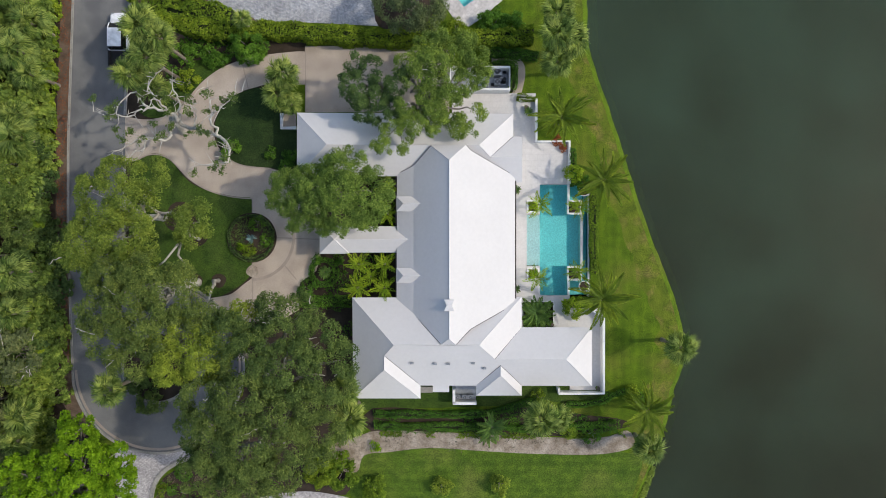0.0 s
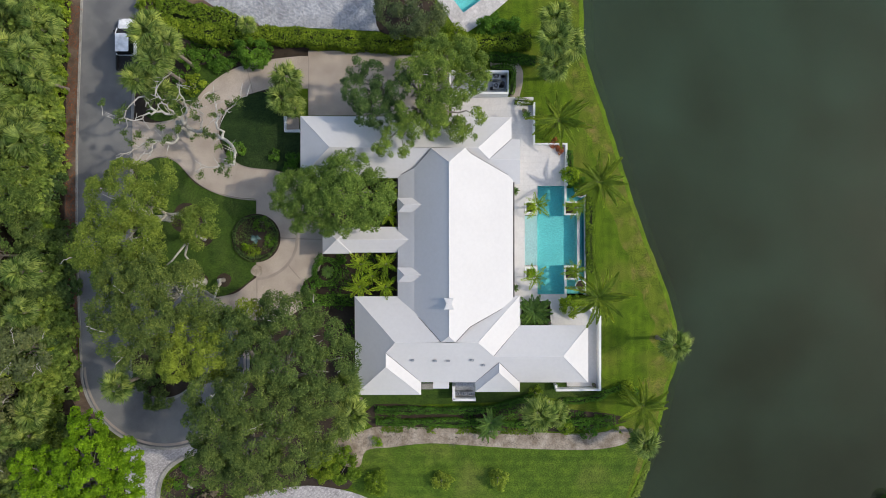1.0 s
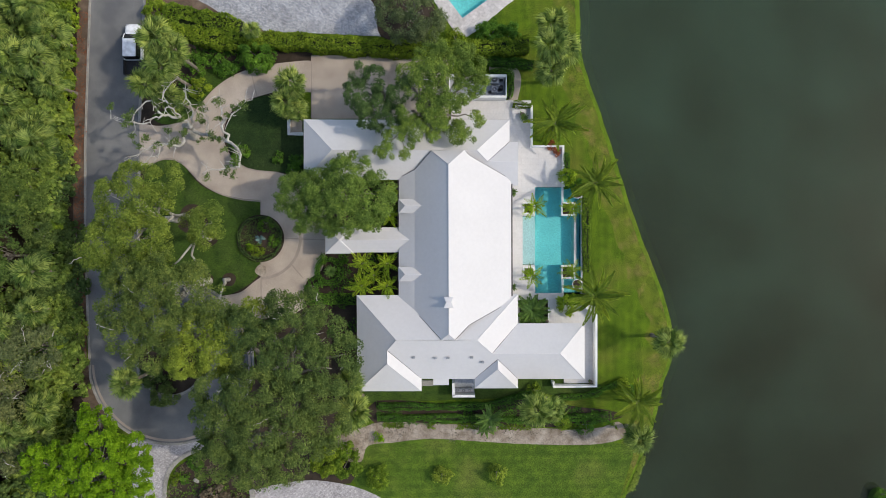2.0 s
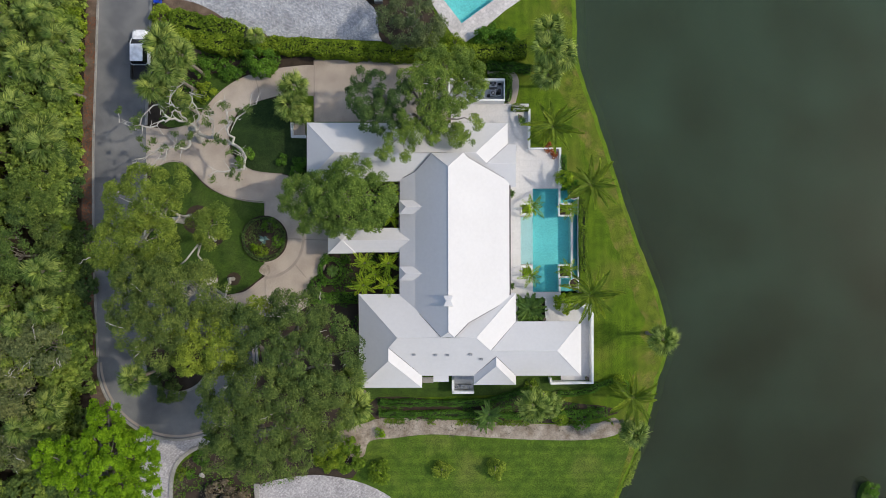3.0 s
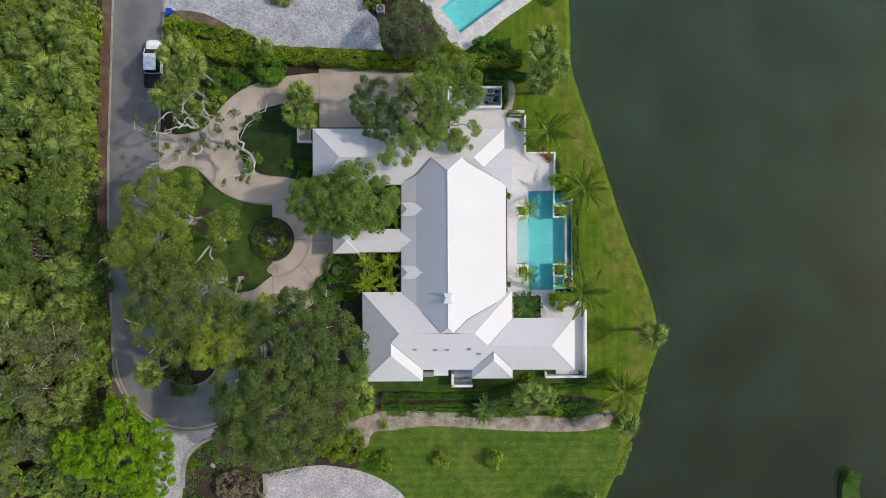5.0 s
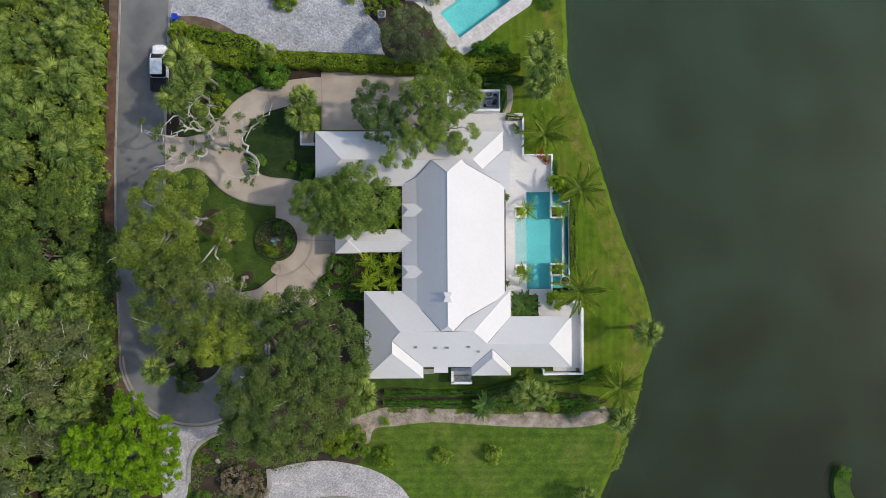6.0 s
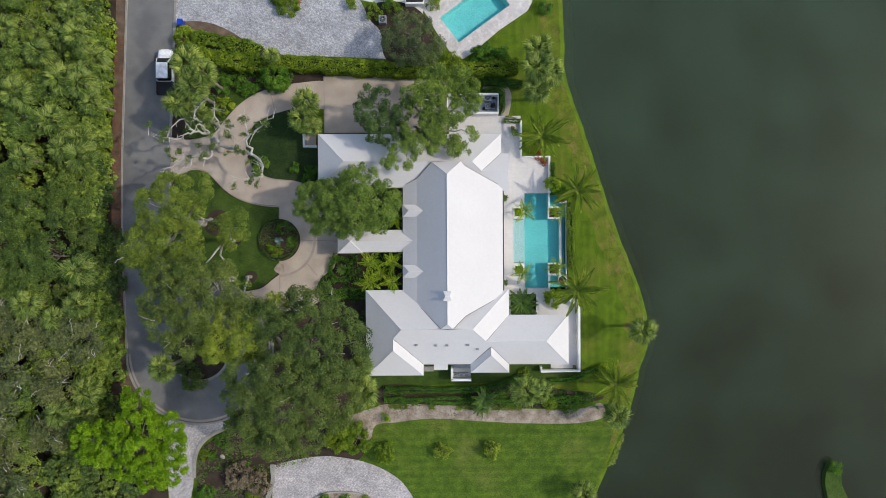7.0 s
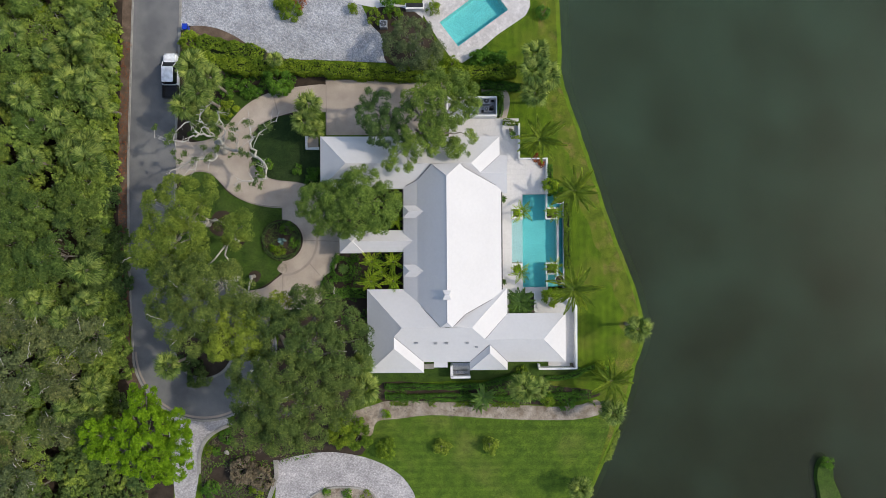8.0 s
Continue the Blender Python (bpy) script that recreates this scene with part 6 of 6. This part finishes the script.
hedge("hedge", [(-14.34, -5.29), (-9.22, -5.29)], 1.1, 0.8, SHRUB, "dark clipped hedge before the south wing", 311, 0.16)
hedge("hedge", [(FX + 2.24 * math.cos(a), FY + 2.24 * math.sin(a)) for a in np.linspace(0, math.tau, 28, endpoint=False)], 0.24, 0.45, OAK_DARK, "round clipped hedge ringing the fountain bed", 312, 0.13, 220, closed=True, base=0.08)
hedge("hedge", [(-12.07 + 1.25 * math.cos(a), -2.36 + 1.25 * math.sin(a)) for a in np.linspace(0, math.tau, 24, endpoint=False)], 0.5, 0.7, SHRUB, "clipped ring hedge in the entrance court", 313, 0.13, 220, closed=True)
for i, (x, y, r, h, mat, words) in enumerate((
        (-19.35, 20.18, 1.75, 2.6, SHRUB, "large rounded dark green shrub beside the drive"), (-21.42, 9.78, 1.1, 1.5, SHRUB, "rounded green shrub on the north lawn"),
        (-25.70, 16.90, 1.15, 1.4, HEDGE, "bright green shrub beside the palms"), (-25.95, 19.56, 1.2, 1.3, SHRUB, "dark green shrub under the hedge"), (-30.20, 25.10, 1.35, 1.6, HEDGE, "bright green shrub at the hedge's end"), (-30.50, 22.90, 1.2, 1.3, HEDGE, "bright green shrub at the hedge's end"), (-23.40, 19.56, 1.1, 1.1, SHRUB, "dark green shrub under the hedge"), (-22.13, 18.95, 0.6, 0.7, SHRUB, "low shrub at the drive's edge"),
        (-13.55, -4.03, 0.95, 1.1, SHRUB, "rounded shrub at the drive's corner"), (-0.06, -23.88, 0.9, 1.7, OAK_YELLOW, "small round shrub on the south lawn"), (5.73, -23.76, 1.05, 1.8, OAK_YELLOW, "small round shrub on the south lawn"), (-6.92, -24.10, 1.2, 1.6, HEDGE, "leafy round shrub at the south lawn's edge"),
        (-10.01, -22.27, 1.75, 2.1, HEDGE, "large clipped dome shrub beside the sandy strip"), (-12.10, -21.99, 1.8, 2.2, HEDGE, "large clipped dome shrub under the oak"), (-6.78, -19.89, 0.55, 0.8, BRIGHT, "small bright shrub on the sandy strip"),
        (13.18, 7.66, 0.95, 1.5, LIME_PALM, "bright large-leaved shrub outside the terrace"), (13.18, -5.86, 1.1, 1.5, LIME_PALM, "bright large-leaved shrub at the terrace's end"), (14.19, 6.56, 0.7, 1.2, SHRUB, "dark shrub behind the side basin"),
        (11.46, 11.00, 0.45, 0.6, RUST, "rust-red shrub at the terrace wall"), (12.22, 10.22, 0.35, 0.5, RUST, "rust-red shrub at the terrace wall"), (-17.41, 9.73, 0.6, 0.7, SHRUB, "low dark shrub by the garage"), (-15.43, 9.41, 0.8, 0.9, SHRUB, "low dark shrub by the garage"), (-15.82, 8.28, 0.7, 0.8, SHRUB, "low dark shrub by the garage"),
        (5.13, 22.71, 1.5, 1.7, SHRUB, "dense shrub beside the neighbour's terrace"), (6.82, 22.31, 1.4, 1.6, SHRUB, "dense shrub beside the neighbour's terrace"), (12.37, 28.47, 0.9, 1.2, SHRUB, "round shrub on the neighbour's lawn"),
        (1.35, 22.29, 0.9, 1.4, HEDGE, "bright shrub at the terrace's tip"), (-18.14, 29.05, 1.4, 1.2, HEDGE, "clipped green shrub in the forecourt"), (-18.95, 29.87, 1.2, 1.2, HEDGE, "clipped green shrub in the forecourt"), (-16.97, 29.80, 0.7, 0.9, RUST, "rust-red shrub in the forecourt"), (-10.68, 29.14, 0.7, 1.0, HEDGE, "clipped shrub beside the path"), (-7.98, 28.04, 0.9, 1.1, HEDGE, "bright shrub at the forecourt's end"), (-5.53, 28.03, 0.9, 1.1, HEDGE, "bright shrub at the forecourt's end"), (-0.98, 29.08, 0.9, 1.1, HEDGE, "clipped shrub beside the neighbour's terrace"), (-6.07, 29.38, 1.2, 1.1, SHRUB, "clipped shrub beside the path"),
        (-24.03, -26.61, 1.6, 1.7, DRY, "leafless grey shrub in the south bed"), (-21.86, -27.64, 1.4, 1.5, DRY, "leafless grey shrub in the south bed"), (-28.05, -28.90, 1.0, 1.2, SHRUB, "green shrub in the south bed"), (-27.29, -24.41, 0.5, 0.6, SHRUB, "low dark shrub in the south bed"), (-22.44, -29.24, 1.0, 0.9, HEDGE, "green shrub in the south bed"), (-28.31, -24.41, 0.6, 0.6, HEDGE, "low green shrub in the south bed"), (-26.22, -22.68, 0.8, 0.7, SHRUB, "low green shrub in the south bed"),
        (-14.12, -29.41, 0.45, 0.5, SHRUB, "low shrub in the forecourt bed"), (-11.59, -29.56, 0.5, 0.5, SHRUB, "low shrub in the forecourt bed"), (-9.33, -29.85, 0.6, 0.6, HEDGE, "low shrub in the forecourt bed"),
        (12.72, -18.41, 0.8, 0.9, HEDGE, "leafy shrub beside the sandy strip"), (15.09, -18.66, 1.0, 1.1, SHRUB, "leafy shrub beside the sandy strip"), (9.71, -15.05, 0.8, 1.1, HEDGE, "rounded clipped shrub behind the house"), (19.17, -14.69, 0.9, 1.1, HEDGE, "rounded shrub on the bank"), (-19.67, -0.11, 0.65, 0.4, HEDGE, "bright green flowers and leaves in the fountain bed"), (-20.53, 0.17, 0.4, 0.4, BRIGHT, "bright green plant in the fountain bed"), (-18.81, 2.63, 0.8, 0.35, SHRUB, "low dark ground cover in the fountain bed"), (-17.95, 0.91, 0.6, 0.35, SHRUB, "low dark ground cover in the fountain bed"), (46.70, -26.17, 0.7, 0.9, SHRUB, "shrub at the tip of the grassy spit"),
        (-29.27, -15.36, 1.3, 2.0, OAK_DARK, "dark shrub in the turning circle's island"), (-30.50, -13.40, 1.3, 2.2, OAK_DARK, "dark shrub in the turning circle's island"), (-12.77, -0.97, 0.5, 0.6, SHRUB, "low shrub beside the entrance pavilion"), (-10.49, -0.97, 0.5, 0.6, SHRUB, "low shrub beside the entrance walk"))):
    shrub("shrub", x, y, r, h, mat, words, 400 + i, leaf=0.13 + 0.05 * min(r, 1.6))
# the blue agave in the round bed
agave = empty("agave", (FX, FY - 0.1, 0.1), "blue-grey spiky agave in the round bed", "agave")
bm = bmesh.new()
for i in range(26):
    a, e = i * 2.4, radians(15 + 55 * (i % 7) / 7)
    d = Vector((math.cos(a) * math.cos(e), math.sin(a) * math.cos(e), math.sin(e)))
    s = d.cross(Vector((0, 0, 1))).normalized() * 0.06
    p = [bm.verts.new(q) for q in (Vector((0, 0, 0.02)), d * 0.35 + s, d * 0.68, d * 0.35 - s)]
    bm.faces.new(p)
part("leaves", bm, AGAVE, agave)


# ---- vehicles and loose things ----
def pickup(x, y):
    """A white pickup with a black load bed, facing north."""
    t = empty("pickup_truck", (x, y, 0.05), "white pickup truck with open black bed parked at the kerb", "truck")
    t.scale = (0.94, 0.96, 0.95)
    bm = box(bmesh.new(), -0.98, 0.98, 0.75, 2.8, 0.45, 1.12, 0.2)
    for v in bm.verts:
        if v.co.y > 2.4:
            v.co.x *= 0.93
            v.co.z -= 0.08
        if v.co.z > 0.9 and abs(v.co.x) > 0.7:
            v.co.x *= 0.94
    part("hood", bm, WHITE_PAINT, t)
    part("lower_body", box(bmesh.new(), -0.99, 0.99, -2.75, 0.9, 0.45, 0.72, 0.06), WHITE_PAINT, t)
    bm = box(bmesh.new(), -0.95, 0.95, -1.15, 1.75, 0.9, 1.82, 0.1)
    for v in bm.verts:
        if v.co.z > 1.4:
            v.co.x *= 0.78
            v.co.y = v.co.y - 0.8 if v.co.y > 0.5 else v.co.y + 0.12
    part("cab", bm, GLASS_DARK, t, "dark tinted windows")
    part("cab_roof", box(bmesh.new(), -0.72, 0.72, -1.02, 0.9, 1.8, 1.88, 0.06), WHITE_PAINT, t)
    for s in (-1, 1):
        part("pillar", tube([(s * 0.9, 1.7, 1.1), (s * 0.71, 0.9, 1.82)], [0.05, 0.05], 6), WHITE_PAINT, t)
        part("bed_side", box(bmesh.new(), s * 0.92 - 0.07, s * 0.92 + 0.07, -2.75, -1.18, 0.6, 1.25, 0.04), BLACK, t)
        part("mirror", box(bmesh.new(), s * 1.14 - 0.11, s * 1.14 + 0.11, 1.28, 1.42, 1.1, 1.28, 0.03), BLACK, t)
        part("headlight", box(bmesh.new(), s * 0.68 - 0.16, s * 0.68 + 0.16, 2.68, 2.79, 0.75, 0.92, 0.02), STEEL, t)
        for yy in (1.85, -1.85):
            w = new("wheel")
            w.parent, w.matrix_basis = t, pose(s * 0.86, yy, 0.38, 0, 90, 0)
            part("tyre", round_slab(bmesh.new(), 0, 0, -0.13, 0.13, 0.38, 0.38, 20), TYRE, w)
            part("rim", round_slab(bmesh.new(), 0, 0, -0.14, 0.14, 0.23, 0.23, 16), STEEL, w)
    part("door_panel", box(bmesh.new(), -0.99, 0.99, -1.17, 0.92, 0.7, 1.12, 0.05), WHITE_PAINT, t)
    part("bed_floor", box(bmesh.new(), -0.86, 0.86, -2.72, -1.18, 0.7, 0.78), BLACK, t)
    part("tailgate", box(bmesh.new(), -0.98, 0.98, -2.8, -2.7, 0.6, 1.22, 0.03), BLACK, t)
    part("bumper", box(bmesh.new(), -0.9, 0.9, 2.72, 2.86, 0.42, 0.62, 0.04), STEEL, t)


pickup(-32.5, 21.0)


def wheelie_bin(x, y):
    b = empty("wheelie_bin", (x, y, 0.05), "blue plastic wheelie bin at the kerb", "bin")
    bm = box(bmesh.new(), -0.28, 0.28, -0.32, 0.32, 0.05, 0.98, 0.04)
    for v in bm.verts:
        if v.co.z < 0.4:
            v.co.x *= 0.8
            v.co.y *= 0.8
    part("body", bm, BLUE, b)
    part("lid", box(bmesh.new(), -0.31, 0.33, -0.35, 0.35, 0.98, 1.06, 0.03), BLUE, b)
    part("handle", tube([(0.36, -0.25, 0.97), (0.36, 0.25, 0.97)], [0.02, 0.02], 6), BLACK, b)
    for s in (-1, 1):
        w = part("wheel", round_slab(bmesh.new(), 0, 0, -0.03, 0.03, 0.11, 0.11, 14), TYRE, b)
        w.matrix_basis = pose(0.27, s * 0.3, 0.11, 90, 0, 0)


wheelie_bin(-30.71, 26.86)


def condenser(x, y, w, d, h, z, label="grey metal air-conditioning unit on the ground"):
    """An outdoor unit: a cabinet with a round fan grille on top."""
    u = empty("condenser_unit", (x, y, z), label, "air conditioner")
    part("cabinet", box(bmesh.new(), -w / 2, w / 2, -d / 2, d / 2, 0, h, 0.03), STEEL, u)
    part("fan_well", round_slab(bmesh.new(), 0, 0, h, h + 0.015, min(w, d) * 0.42, min(w, d) * 0.42), BLACK, u)
    for k in range(3):
        r = min(w, d) * (0.15 + 0.13 * k)
        part("grille_ring", ribbon([(r * math.cos(a), r * math.sin(a)) for a in np.linspace(0, math.tau, 20, endpoint=False)], 0.02, h + 0.015, h + 0.035, True), STEEL, u)
    part("hub", round_slab(bmesh.new(), 0, 0, h + 0.015, h + 0.05, 0.07, 0.06, 12), STEEL, u)


condenser(5.46, 17.81, 0.85, 0.8, 0.9, 0.07)
condenser(5.48, 16.84, 0.6, 0.6, 0.6, 0.07)
condenser(4.39, 16.76, 0.35, 0.8, 0.6, 0.07, "white metal equipment cabinet in the yard")
for i, px in enumerate((1.48, 2.17, 2.79)):
    condenser(px, -14.88, 0.55, 0.4, 0.8, 0.05)
condenser(-6.88, 27.13, 0.9, 0.9, 0.8, 0.08)
# pumps and pipes in the equipment yard
pump = empty("pool_pump", (6.06, 17.21, 0.07), "dark pool pump and filter with pipes", "pump")
part("filter_tank", round_slab(bmesh.new(), 0.1, -0.2, 0, 0.9, 0.24, 0.2, 18), BLACK, pump)
part("motor", tube([(-0.6, -0.3, 0.2), (-0.1, -0.35, 0.2)], [0.14, 0.13], 12), BLACK, pump)
part("pipe", tube([(-0.6, 0.4, 0.25), (-0.3, 0.1, 0.25), (0.1, 0.1, 0.25), (0.1, -0.2, 0.5)], [0.05] * 4, 8), STUCCO, pump, "white plastic pipe")
part("pipe", tube([(-0.7, -0.6, 0.1), (-0.1, -0.6, 0.12), (0.3, -0.5, 0.12)], [0.05] * 3, 8), STUCCO, pump, "white plastic pipe")
# low bowls at the side basins, pots on the terrace
for i, (x, y, r) in enumerate(((14.27, 5.88, 0.55), (14.27, -3.77, 0.55))):
    p = empty("plant_bowl", (x, y, -0.5), "round white planter bowl beside the pool", "planter")
    part("bowl", round_slab(bmesh.new(), 0, 0, 0, 0.8, r * 0.7, r, 24), STUCCO, p)
    part("soil", round_slab(bmesh.new(), 0, 0, 0.8, 0.81, r * 0.85, r * 0.85, 24), SOIL, p)
for x, y in ((8.41, 14.29), (10.98, -7.66), (15.61, -14.07)):
    p = empty("plant_pot", (x, y, 0.1), "small dark plant pot on the terrace", "plant pot")
    part("pot", round_slab(bmesh.new(), 0, 0, 0, 0.4, 0.16, 0.22, 16), TERRA, p)
    v, f = crown([(0, 0, 0.5, 0.25, 0.25, 0.2)], 7, 0.12, 0.07, density=20, per=12, gaps=0, puff=0.1)
    part_of("foliage", mesh_from("foliage", v, f), SHRUB, p)
# the long box at the neighbour's wall
bx = empty("storage_box", (-3.11, 29.20, 0.07), "dark outdoor grill counter beside the neighbour's terrace", "outdoor grill")
part("counter", box(bmesh.new(), -1.1, 1.1, -0.35, 0.35, 0, 0.9, 0.03), STUCCO, bx)
part("hob", box(bmesh.new(), -1.0, 1.0, -0.15, 0.32, 0.9, 0.98, 0.02), BLACK, bx)
# stakes and stones
for i, (x, y, s) in enumerate(((-26.33, -24.55, 0.25), (-24.63, -26.07, 0.12), (-26.17, -24.68, 0.22))):
    bm = bmesh.new()
    bmesh.ops.create_icosphere(bm, subdivisions=2, radius=s)
    for v in bm.verts:
        v.co *= 1 + 0.25 * noise.noise(v.co * 4 + Vector((i, 0, 0)))
        v.co.z = v.co.z * 0.6 + s * 0.45
    ob = part("stone", bm, KERB)
    ob.location = (x, y, 0.03)
    tagged(ob, "pale stone lying in the south bed", "stone")

# pipe runs and small gear on the equipment yard's floor
for i, (x, y) in enumerate(((4.70, 17.70), (5.04, 16.67), (6.24, 17.93))):
    g = empty("valve_box", (x, y, 0.07), "small dark valve box in the equipment yard", "valve box")
    part("casing", box(bmesh.new(), -0.16, 0.16, -0.12, 0.12, 0, 0.22 + 0.08 * i, 0.02), BLACK, g)
    part("pipe", tube([(0.1, 0, 0.08), (0.45, 0.05, 0.08), (0.6, -0.25, 0.08)], [0.035] * 3, 8), STUCCO, g, "white plastic pipe")
